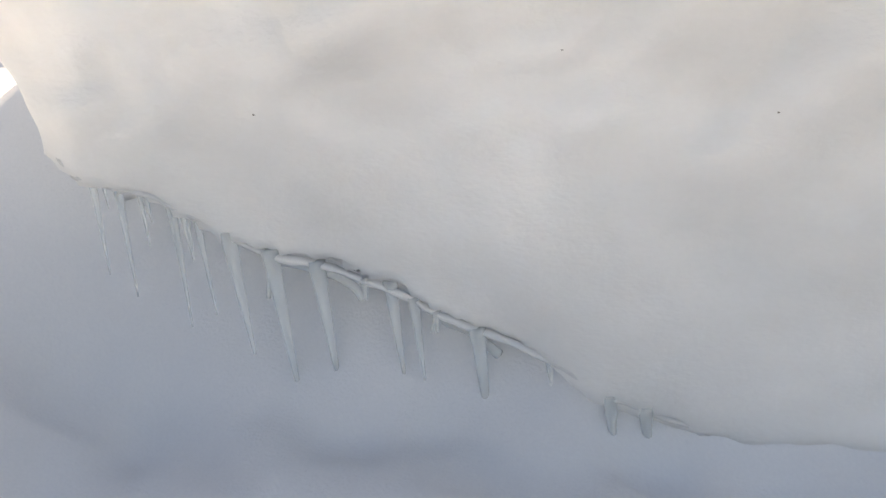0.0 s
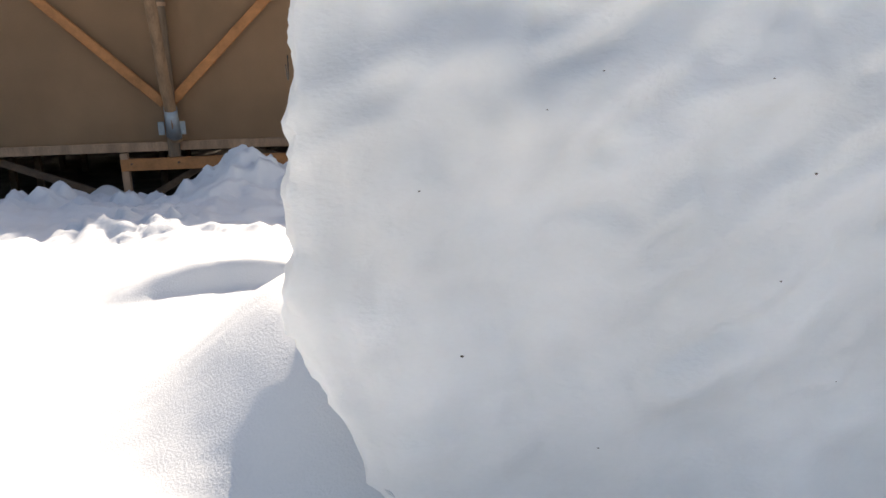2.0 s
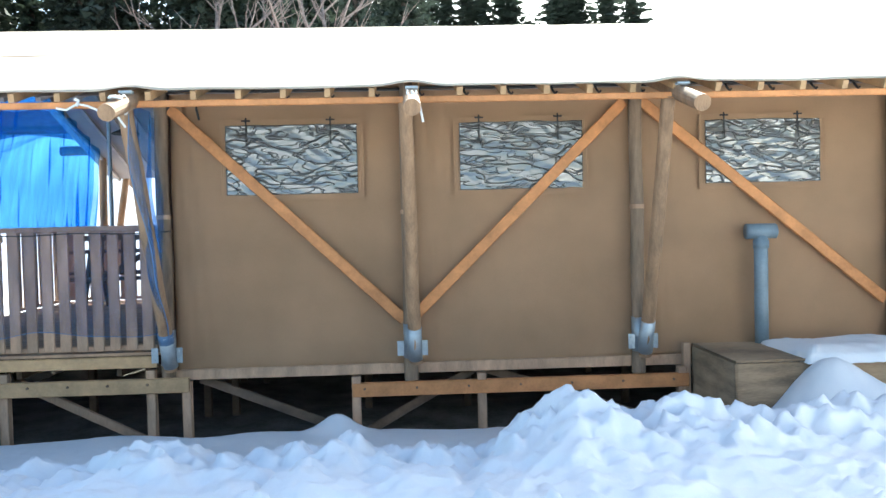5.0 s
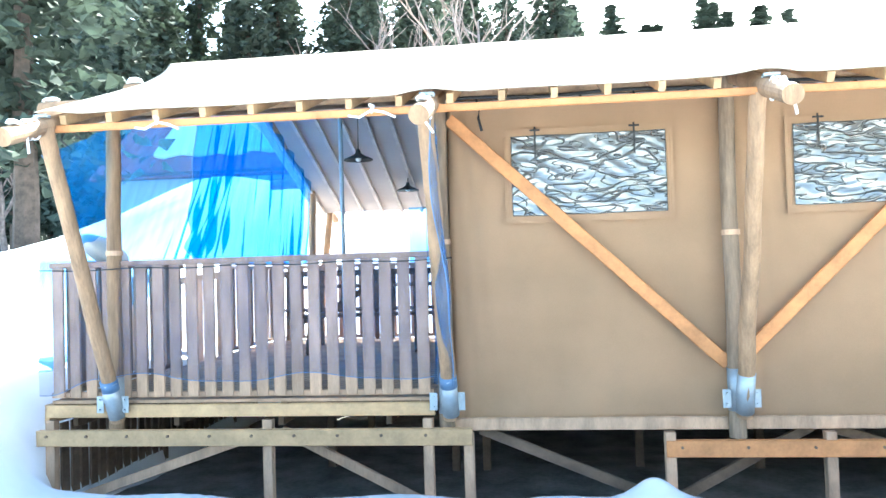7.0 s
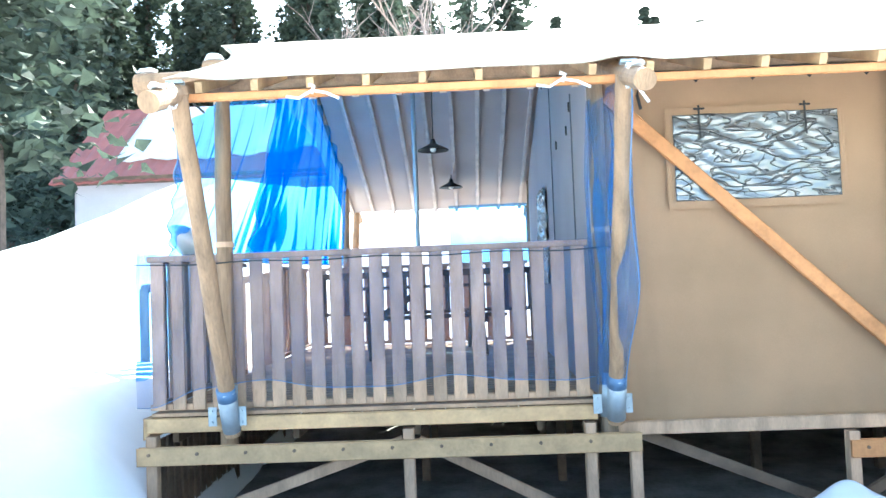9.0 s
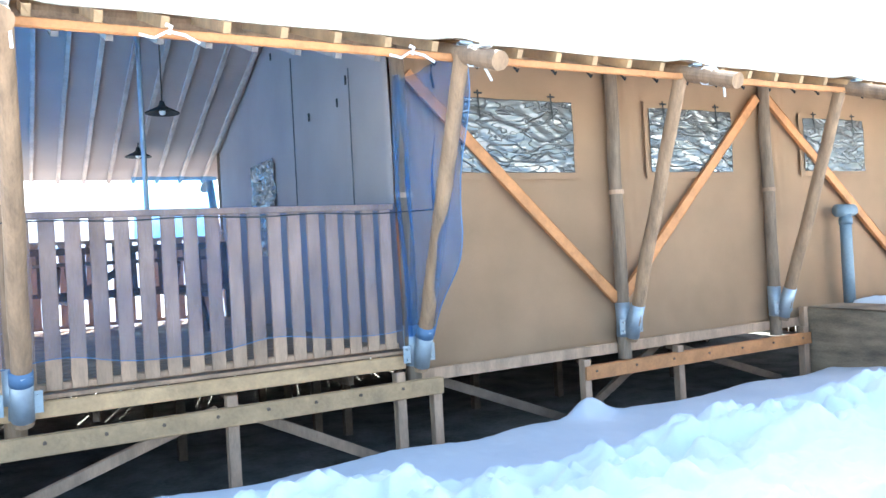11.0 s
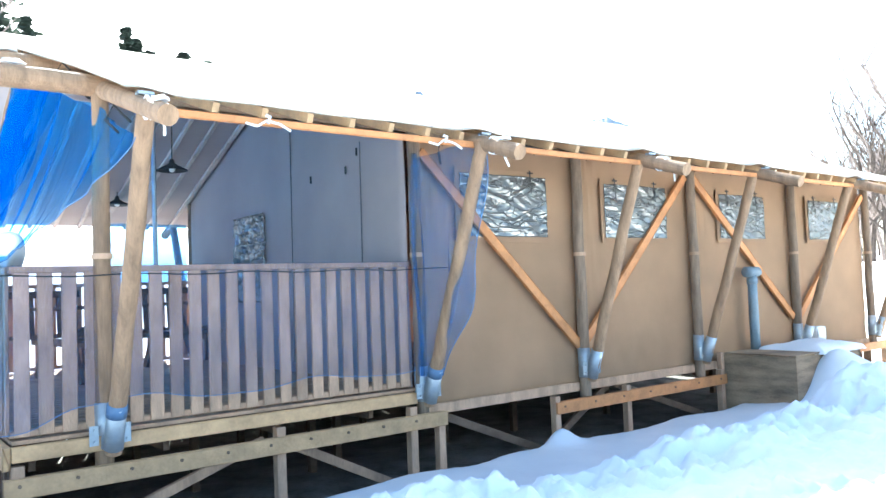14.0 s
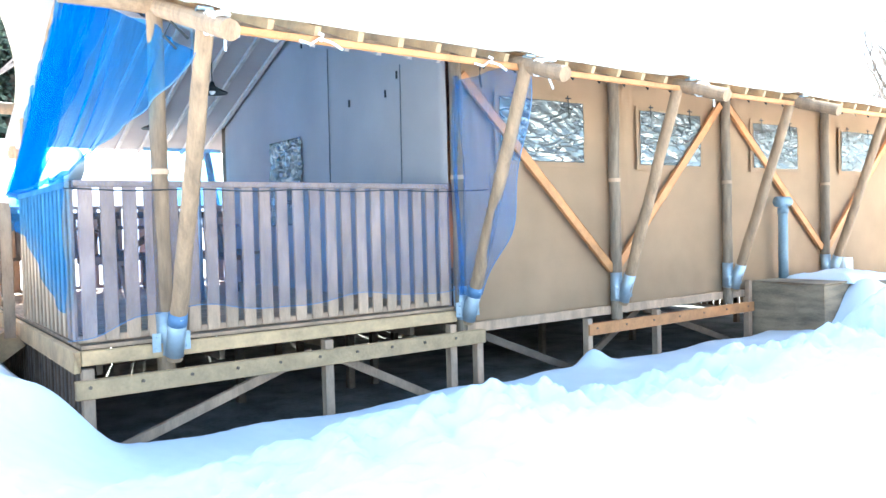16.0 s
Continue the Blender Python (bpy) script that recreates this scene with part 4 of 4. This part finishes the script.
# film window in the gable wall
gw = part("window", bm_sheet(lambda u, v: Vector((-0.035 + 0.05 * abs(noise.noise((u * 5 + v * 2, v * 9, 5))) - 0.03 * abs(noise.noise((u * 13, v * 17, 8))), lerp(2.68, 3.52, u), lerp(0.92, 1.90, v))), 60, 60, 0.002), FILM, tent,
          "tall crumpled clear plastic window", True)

# heap of snow on the end railing, under the net
def heap(u, v):
    a = 2 * math.pi * u
    r = math.sin(math.pi * v)
    k = 1 + 0.25 * noise.noise((math.cos(a), math.sin(a), v * 2))
    return Vector((-2.85 + 0.10 * r * math.cos(a) * k, 0.55 + 0.36 * r * math.sin(a) * k, 1.32 - 0.11 * math.cos(math.pi * v) * -1 * k - 0.10 * math.sin(a) * r))


tagged(finish("snow_lump", bm_sheet(heap, 32, 16), SNOW, None, "", True), "heap of snow lying on the end railing", "snow")

# ---- beside the tent: vent pipe, plywood box, white box ----
vent = thing("vent_pipe", "grey upright vent pipe with a tee cap", "pipe", at=(4.85, -0.17, 0.05))
part("pipe", bm_log((0, 0, 0.05), (0, 0, 1.0), 0.055, 0.055, n=3, wob=0, seg=24), PIPE, vent, "", True)
part("tee_cap", bm_log((-0.12, 0, 1.0), (0.12, 0, 1.0), 0.062, 0.062, n=2, wob=0, seg=24), PIPE, vent, "", True)
part("collar", bm_log((0, 0, 0.86), (0, 0, 0.93), 0.062, 0.062, n=1, wob=0, seg=24), PIPE, vent, "", True)

box = thing("plywood_box", "weathered plywood enclosure half buried in snow", "box")
BX0, BX1, BY0, BY1, BZ = 4.30, 5.75, -0.95, -0.10, 0.12
part("side_panel", bm_beam((BX0, BY0, BZ - 0.42), (BX0, BY1, BZ - 0.42), 0.022, 0.84, (1, 0, 0)), PLY, box)
part("side_panel", bm_beam((BX1, BY0, BZ - 0.42), (BX1, BY1, BZ - 0.42), 0.022, 0.84, (1, 0, 0)), PLY, box)
part("front_panel", bm_beam((BX0 + 0.012, BY0 + 0.012, BZ - 0.42), (BX1 - 0.012, BY0 + 0.012, BZ - 0.42), 0.022, 0.83, (0, 1, 0)), PLY, box)
part("lid", bm_beam((BX0, (BY0 + BY1) / 2, BZ + 0.012), (BX1, (BY0 + BY1) / 2, BZ + 0.012), BY1 - BY0, 0.02, (0, 1, 0)), PLY, box)
part("corner_post", bm_beam((BX0 - 0.05, BY1 + 0.02, -0.8), (BX0 - 0.05, BY1 + 0.02, BZ + 0.02), 0.06, 0.06, (1, 0, 0)), PINE_GREY, box)


def box_snow(u, v):
    x, y = lerp(BX0 + 0.5, BX1 + 0.05, u), lerp(BY0 - 0.06, BY1 - 0.1, v)
    edge = min(1, min(u, 1 - u) * 7, min(v, 1 - v) * 4.5)
    return Vector((x, y, BZ + 0.02 + (0.065 + 0.03 * noise.noise((x * 3, y * 3, 1))) * edge ** 0.6 + 0.01 * noise.noise((x * 14, y * 14, 2)) - 0.03 * (edge <= 0)))


tagged(finish("snow_layer", bm_sheet(box_snow, 50, 24), SNOW, None, "", True), "thick layer of snow on the plywood box", "snow")
cab = thing("meter_box", "small white utility box on the tent wall", "box")
part("body", bm_beam((6.55, -0.06, 0.05), (6.55, -0.06, 0.30), 0.24, 0.10, (1, 0, 0), 0.01), CORD, cab)
part("cover", bm_beam((6.55, -0.118, 0.07), (6.55, -0.118, 0.28), 0.20, 0.012, (1, 0, 0), 0.004), CORD, cab)


# ---- icicles and litter on the snow wall ----
def icicle(x, y, z, ln, r, seed, lean=(0, 0)):
    rnd = random.Random(seed)
    n = 14
    pts = [(x + lean[0] * ln * (i / n) , y + lean[1] * ln * (i / n), z + 0.015 - (ln + 0.015) * (i / n)) for i in range(n + 1)]
    ob = finish("icicle", bm_tube(pts, r, 10, True, lambda f: (1.25 - 1.05 * f) * (1 + 0.06 * math.sin(f * 16 + seed)) + 0.08), ICE, None, "", True)
    return tagged(ob, "clear thin icicle hanging from the snow shelf", "icicle", "icicles under the shelf")


ri = random.Random(4)
for i in range(10):
    x = 3.53 + 0.21 * (i + ri.random()) / 10
    ln = (0.22, 0.05, 0.03, 0.26, 0.10, 0.04, 0.17, 0.28, 0.06, 0.20)[i % 10] * ri.uniform(0.8, 1.15)
    p = on_wall((x, -6.40, shelf_z(x) + 0.03))
    icicle(p.x, p.y + 0.012, p.z - 0.02, ln, 0.003 + 0.015 * ln, i, (ri.uniform(0.0, 0.10), ri.uniform(-0.02, 0.03)))
for x, ln, r in ((3.645, 0.06, 0.005), (3.705, 0.09, 0.006), (3.74, 0.02, 0.006), (3.775, 0.015, 0.006), (3.82, 0.24, 0.012), (3.91, 0.30, 0.013), (3.975, 0.26, 0.013), (4.06, 0.03, 0.008),
                 (4.11, 0.20, 0.011), (4.135, 0.16, 0.009), (4.20, 0.03, 0.007), (4.28, 0.24, 0.012), (4.37, 0.05, 0.008), (4.52, 0.14, 0.011), (4.60, 0.14, 0.011)):
    p = on_wall((x, -6.40, shelf_z(x) + 0.03))
    icicle(p.x, p.y + 0.012, p.z - 0.02, ln, r, int(x * 100), (0.10, 0.04))


# thin arched bridges of ice between the icicles' roots
for x0, w, dp in ((3.86, 0.20, 0.13), (4.16, 0.17, 0.08)):
    rim = [on_wall((x0 + w * t, -6.40, shelf_z(x0 + w * t) + 0.03)) for t in (0, 0.25, 0.5, 0.75, 1)]
    pts = [rim[0] + Vector((0.02, 0.035, -dp - 0.02)), rim[0] + Vector((0.035, 0.035, -dp * 0.45)), rim[1] + Vector((0.01, 0.035, -0.04)), rim[2] + Vector((0, 0.035, -0.03)), rim[3] + Vector((0, 0.035, -0.035)), rim[4] + Vector((0, 0.035, -0.07))]
    fine = [a.lerp(b, k / 6) for a, b in zip(pts, pts[1:]) for k in range(6)] + [pts[-1]]
    fine = [sum(fine[max(0, i - 3):i + 4], Vector()) / len(fine[max(0, i - 3):i + 4]) for i in range(len(fine))]
    tagged(finish("ice_bridge", bm_tube(fine, 0.007, 10, True, lambda f: 0.7 + 0.8 * f), ICE, None, "", True), "thin clear arch of ice under the snow shelf", "ice")


RIM_LINE = [on_wall((lerp(3.38, 4.75, i / 160), -6.40, shelf_z(lerp(3.38, 4.75, i / 160)) + 0.025)) for i in range(161)]
RIM_LINE = [sum(RIM_LINE[max(0, i - 4):i + 5], Vector()) / len(RIM_LINE[max(0, i - 4):i + 5]) for i in range(161)]


def ice_rim(u, v):
    x = lerp(3.40, 4.75, u)
    a = -2 * math.pi * v
    r = 0.008 + 0.004 * noise.noise((x * 9, 1, 1)) + 0.003 * noise.noise((x * 31, a, 2))
    return RIM_LINE[round(u * 160)] + Vector((0, 1.3 * r * math.cos(a) + 0.012, r * math.sin(a) - 0.012))


tagged(finish("ice_ledge", bm_sheet(ice_rim, 160, 10), FROST, None, "", True), "glassy ice rim along the edge of the shelf", "ice")


def twig(name, pts, r, label):
    ob = finish(name, bm_tube(pts, r, 6), BARK, None, "", True)
    return tagged(ob, label, "twig", "litter on the snow")


TW = [(3.34, -6.10, 0.975), (3.34, -6.105, 0.945), (3.35, -6.12, 0.922), (3.36, -6.15, 0.915), (3.36, -6.18, 0.928), (3.36, -6.21, 0.945), (3.36, -6.235, 0.955)]
TW2 = [Vector(p).lerp(Vector(q), k / 4) for p, q in zip(TW, TW[1:]) for k in range(4)]
base_x = min(on_wall((p.x - 0.15, p.y, p.z)).x for p in TW2)
twig("curved_twig", [(base_x - 0.003, *(sum((q for q in TW2[max(0, i - 3):i + 4]), Vector()) / len(TW2[max(0, i - 3):i + 4])).yz) for i in range(len(TW2))], 0.0013, "thin dark curved twig stuck in the snow")


# ---- litter on the snow wall ----
def flake(p, s, seed, label="dark crumb of bark stuck to the snow"):
    bm = bmesh.new()
    bmesh.ops.create_icosphere(bm, subdivisions=2, radius=1)
    for v in bm.verts:
        v.co = Vector((v.co.x, v.co.y * 0.5, v.co.z * 0.6)) * (1 + 0.5 * noise.noise(v.co * 2 + Vector((seed, 0, 0)))) * s
    bm.transform(Matrix.Translation(p))
    return tagged(finish("bark_crumb", bm, BARK, None, "", True), label, "bark", "litter on the snow")


flake(on_wall((4.28, -6.1, -0.46), 0.004), 0.012, 1, "brown flake of bark lying on the icy snow")
twig("forked_twig", [on_wall((4.13 + dx, -6.1, -0.14 + dz), 0.004) for dx, dz in ((-0.02, -0.035), (-0.005, -0.015), (0.008, -0.002), (0.006, 0.02))], 0.0012, "tiny forked twig on the icy snow")
rf = random.Random(8)
for i in range(13):
    flake(on_wall((rf.uniform(3.45, 5.2), -6.6, rf.uniform(0.1, 1.1)), 0.001), rf.uniform(0.0015, 0.0035), i)
for i in range(14):
    flake(on_wall((3.1, rf.uniform(-6.2, -4.8), rf.uniform(0.2, 1.1)), 0.001), rf.uniform(0.002, 0.004), i + 50)
for i in range(10):
    flake(on_wall((rf.uniform(3.7, 4.6), -6.1, rf.uniform(-0.3, 0.0)), 0.001), rf.uniform(0.002, 0.004), i + 90)

# bare dark earth under the tent
def earth(u, v):
    x, y = lerp(-3.35, 8.9, u), lerp(-0.5, 5.6, v)
    return Vector((x, y, -0.72 + 0.05 * noise.noise((x, y, 1)) + 0.02 * noise.noise((x * 5, y * 5, 2))))


tagged(finish("bare_ground", bm_sheet(earth, 90, 50), EARTH, None, "", True), "bare dark earth under the raised tent", "ground", kind="structure")


# ---- background: trees, house, hills ----
def conifer_mesh(seed, height, spread):
    rnd = random.Random(seed)
    bm = bmesh.new()
    z = height * 0.14
    while z < height:
        f = (z - height * 0.14) / (height * 0.86)
        ln = spread * (1 - f) ** 0.8 * (0.72 + 0.28 * noise.noise((f * 11, seed, 0))) + 0.10
        for k in range(11):
            a = rnd.uniform(0, 2 * math.pi)
            l2 = ln * rnd.uniform(0.55, 1.12)
            nclump = max(3, int(l2 / 0.17))
            for c in range(nclump):
                t = (c + rnd.random()) / nclump
                p = Vector((math.cos(a) * l2 * t, math.sin(a) * l2 * t, z - 0.35 * l2 * t * t + 0.18 * l2 * t + rnd.uniform(-0.14, 0.14)))
                s = rnd.uniform(0.11, 0.27)
                q = Euler((rnd.uniform(-0.8, 0.8), rnd.uniform(-0.8, 0.8), rnd.uniform(0, 6.28))).to_matrix()
                tri = [bm.verts.new(p + q @ Vector(w)) for w in ((-s, -s * 0.4, 0), (s * 0.9, -s * 0.5, s * 0.2), (s * 0.3, s * 0.7, -s * 0.25), (-s * 0.6, s * 0.5, 0.1 * s))]
                bm.faces.new(tri)
        z += height * 0.017
    return bm


def conifer(seed, height, spread):
    t = thing("cedar_tree", "tall dark green cedar tree on the snowy slope", "tree", "cedar wood behind the tent")
    part("trunk", bm_log((0, 0, -0.5), (0, 0, height * 0.97), height * 0.018, 0.02, seg=8, n=8, wob=0.05, seed=seed), BARK, t)
    part("crown", conifer_mesh(seed, height, spread), NEEDLES, t)
    return t


def place_tree(src, x, y, s, rz):
    return copy_thing(src, pose(x, y, snow_height(x, y) - 0.3, 0, 0, rz) @ Matrix.Diagonal((s, s, s, 1)))


def bare_tree(seed, height, mat, name, label, group):
    rnd = random.Random(seed)
    t = thing(name, label, "tree", group)
    trunk = bmesh.new()
    limbs = bmesh.new()

    def grow(bm, p, d, ln, r, level):
        n = 4
        pts = [p]
        for i in range(n):
            d = (d + Vector((rnd.uniform(-1, 1), rnd.uniform(-1, 1), rnd.uniform(-0.3, 0.8))) * 0.13).normalized()
            pts.append(pts[-1] + d * ln / n)
        merge(bm, bm_tube(pts, r, 5 if level < 2 else 3, False, lambda f: 1 - 0.55 * f))
        if level >= 3:
            return
        kids = (6, 5, 4)[level]
        for k in range(kids):
            f = 0.3 + 0.7 * (k + rnd.random()) / kids
            i = min(n - 1, int(f * n))
            q = pts[i].lerp(pts[i + 1], f * n - i)
            side = Vector((rnd.uniform(-1, 1), rnd.uniform(-1, 1), rnd.uniform(0.1, 0.9))).normalized()
            grow(limbs, q, (d * 0.55 + side * 0.8).normalized(), ln * rnd.uniform(0.42, 0.62), r * 0.48, level + 1)

    grow(trunk, Vector((0, 0, -0.4)), Vector((0, 0, 1)), height * 0.55, height * 0.013, 0)
    part("trunk", trunk, mat, t)
    part("crown", limbs, mat, t)
    return t


rt = random.Random(11)
c1, c2, c3 = conifer(1, 17, 3.9), conifer(2, 15, 4.2), conifer(3, 19, 3.4)
c1.matrix_basis = pose(-14.5, 22.0, 0.6, 0, 0, 20)
c2.matrix_basis = pose(-11.5, 27.0, 1.0, 0, 0, 80)
c3.matrix_basis = pose(-17.0, 25.0, 0.8, 0, 0, 140)
for row, (y, n, x0, x1) in enumerate(((29, 11, -27, -3), (34, 13, -31, 0), (40, 13, -36, 3), (47, 12, -40, 5))):
    for i in range(n):
        x = lerp(x0, x1, (i + rt.uniform(0.1, 0.9)) / n)
        place_tree((c1, c2, c3)[rt.randrange(3)], x, y + rt.uniform(-2, 2), rt.uniform(0.8, 1.15), rt.uniform(0, 360))
for x, y, s in ((8, 62, 0.9), (12, 66, 0.75), (17, 62, 0.8), (20, 70, 1.0), (27, 72, 1.05), (29, 71, 0.95), (36, 75, 0.7), (5, 58, 0.8), (46, 82, 0.7)):
    place_tree((c1, c3, c2)[int(x) % 3], x, y, s, x * 37)
place_tree(c1, -10.8, 10.9, 1.0, 250)
# the thinning end of the wood, seen over the tent's ridge
for x, top in ((-8.5, 25), (-6.5, 24), (-4.6, 23), (-3.0, 22.2), (-1.2, 21.2), (0.2, 21.8), (1.5, 22.6), (4.2, 22.4), (5.6, 19.5), (7.6, 22.6), (8.6, 19.8), (10.4, 20.6), (11.2, 20.3), (15.2, 23.2), (15.9, 22.4), (17.3, 21.8), (19.0, 21), (21.8, 21.2)):
    y = 60 + rt.uniform(-2, 2)
    zb = snow_height(x, y) - 0.3
    copy_thing(c3, pose(x, y, zb, 0, 0, rt.uniform(0, 360)) @ Matrix.Diagonal((2.1, 2.1, (top + 0.7 - zb) / 19.2, 1)))

p1 = bare_tree(5, 15, BARK_PALE, "bare_tree", "pale leafless tree behind the tent roof", "leafless trees")
p1.matrix_basis = pose(-5.6, 23.5, 0.8, 0, 0, 0)
p2 = bare_tree(9, 16, BARK_PALE, "bare_tree", "pale leafless tree behind the tent roof", "leafless trees")
p2.matrix_basis = pose(-2.4, 24.0, 0.8, 0, 0, 60)
copy_thing(p1, pose(-14.5, 15.5, 0.6, 0, 0, 130) @ Matrix.Diagonal((0.7, 0.7, 0.6, 1)))
copy_thing(p2, pose(-16.5, 13.0, 0.6, 0, 0, 200) @ Matrix.Diagonal((0.6, 0.6, 0.5, 1)))
d1 = bare_tree(21, 9.0, BARK, "bare_tree", "grey-brown leafless tree on the snowy hillside", "leafless trees")
d1.matrix_basis = pose(44, 9, snow_height(44, 9) - 0.2, 0, 0, 0)
d2 = bare_tree(25, 10.0, BARK_PALE, "bare_tree", "grey-brown leafless tree on the snowy hillside", "leafless trees")
d2.matrix_basis = pose(47, 14, snow_height(47, 14) - 0.2, 0, 0, 40)
for i in range(64):
    dd = rt.uniform(44, 95)
    az = radians(rt.uniform(63.5, 80))
    x, y = -3.4 + dd * math.sin(az), -5 + dd * math.cos(az)
    s = rt.uniform(0.7, 1.5)
    copy_thing((d1, d2)[i % 2], pose(x, y, snow_height(x, y) - 0.2, 0, 0, rt.uniform(0, 360)) @ Matrix.Diagonal((s, s, s, 1)))

# lattice mast on the hillside
mast = thing("lattice_mast", "grey steel lattice mast among bare trees", "mast", at=(43.3, 12.9, 1.5))
for a in range(3):
    c, s = math.cos(a * 2.094), math.sin(a * 2.094)
    part("leg", bm_tube([(0.35 * c, 0.35 * s, 0), (0.3 * c, 0.3 * s, 18)], 0.05, 6), STEEL, mast)
for i in range(22):
    z = 0.8 * i + 0.4
    for a in range(3):
        c, s, c2_, s2_ = math.cos(a * 2.094), math.sin(a * 2.094), math.cos((a + 1) * 2.094), math.sin((a + 1) * 2.094)
        part("rung", bm_tube([(0.33 * c, 0.33 * s, z), (0.33 * c2_, 0.33 * s2_, z)], 0.03, 4), STEEL, mast)


# neighbouring house with a red roof
def house(x0, x1, y0, y1, zb, ze, zr):
    h = thing("neighbour_house", "pale house with a red snow-dusted sheet roof", "house")
    ym = (y0 + y1) / 2
    bm = bmesh.new()
    for p, q in (((x0, y0), (x1, y0)), ((x1, y0), (x1, y1)), ((x1, y1), (x0, y1)), ((x0, y1), (x0, y0))):
        merge(bm, bm_beam((*p, (zb + ze) / 2), (*q, (zb + ze) / 2), 0.2, ze - zb, None, 0.01))
    for x in (x0, x1):
        vs = [bm.verts.new(v) for v in ((x, y0, ze), (x, y1, ze), (x, ym, zr))]
        bm.faces.new(vs)
    part("wall", bm, PALE_WALL, h)
    rf = None
    for s in (-1, 1):
        def f(u, v, s=s):
            y = ym + s * (ym - y0 + 0.6) * (1 - v)
            x = lerp(x0 - 0.5, x1 + 0.5, u)
            return Vector((x, y, zr + 0.15 - (zr - ze + 0.35) * (1 - v) + 0.03 * abs(math.sin(x * 9))))
        rf = part("roof", bm_sheet(f, 150, 6, 0.05), RED_ROOF, h)
    part("roof_snow", bm_sheet(lambda u, v: Vector((lerp(x0 + 1, x1 - 2.5, u), lerp(y0 + 0.3 + 0.5 * noise.noise((u * 6, 0, 1)), ym - 0.2, v),
                               zr + 0.30 - (zr - ze + 0.35) * (1 - (lerp(y0 + 0.3 + 0.5 * noise.noise((u * 6, 0, 1)), ym - 0.2, v) - y0 + 0.6) / (ym - y0 + 0.6)))), 40, 10, 0.15), SNOW, h, "patch of snow", True)
    part("eave_beam", bm_beam((x0 - 0.4, y0 - 0.5, ze - 0.15), (x1 + 0.4, y0 - 0.5, ze - 0.15), 0.12, 0.2, (0, 1, 0)), DARK_WOOD, h)
    for x in np.linspace(x0 + 1.2, x0 + 4.0, 2):
        w = part("window", bm_beam((float(x), y0 - 0.11, zb + 1.2), (float(x), y0 - 0.11, zb + 2.3), 1.1, 0.06, (1, 0, 0)), GLASS_DARK, h)
        part("frame", bm_beam((float(x), y0 - 0.13, zb + 1.15), (float(x), y0 - 0.13, zb + 1.20), 1.25, 0.10, (1, 0, 0)), DARK_WOOD, w)
    return h


house(-11.5, -2.2, 16.0, 22.0, 0.6, 4.2, 6.6)


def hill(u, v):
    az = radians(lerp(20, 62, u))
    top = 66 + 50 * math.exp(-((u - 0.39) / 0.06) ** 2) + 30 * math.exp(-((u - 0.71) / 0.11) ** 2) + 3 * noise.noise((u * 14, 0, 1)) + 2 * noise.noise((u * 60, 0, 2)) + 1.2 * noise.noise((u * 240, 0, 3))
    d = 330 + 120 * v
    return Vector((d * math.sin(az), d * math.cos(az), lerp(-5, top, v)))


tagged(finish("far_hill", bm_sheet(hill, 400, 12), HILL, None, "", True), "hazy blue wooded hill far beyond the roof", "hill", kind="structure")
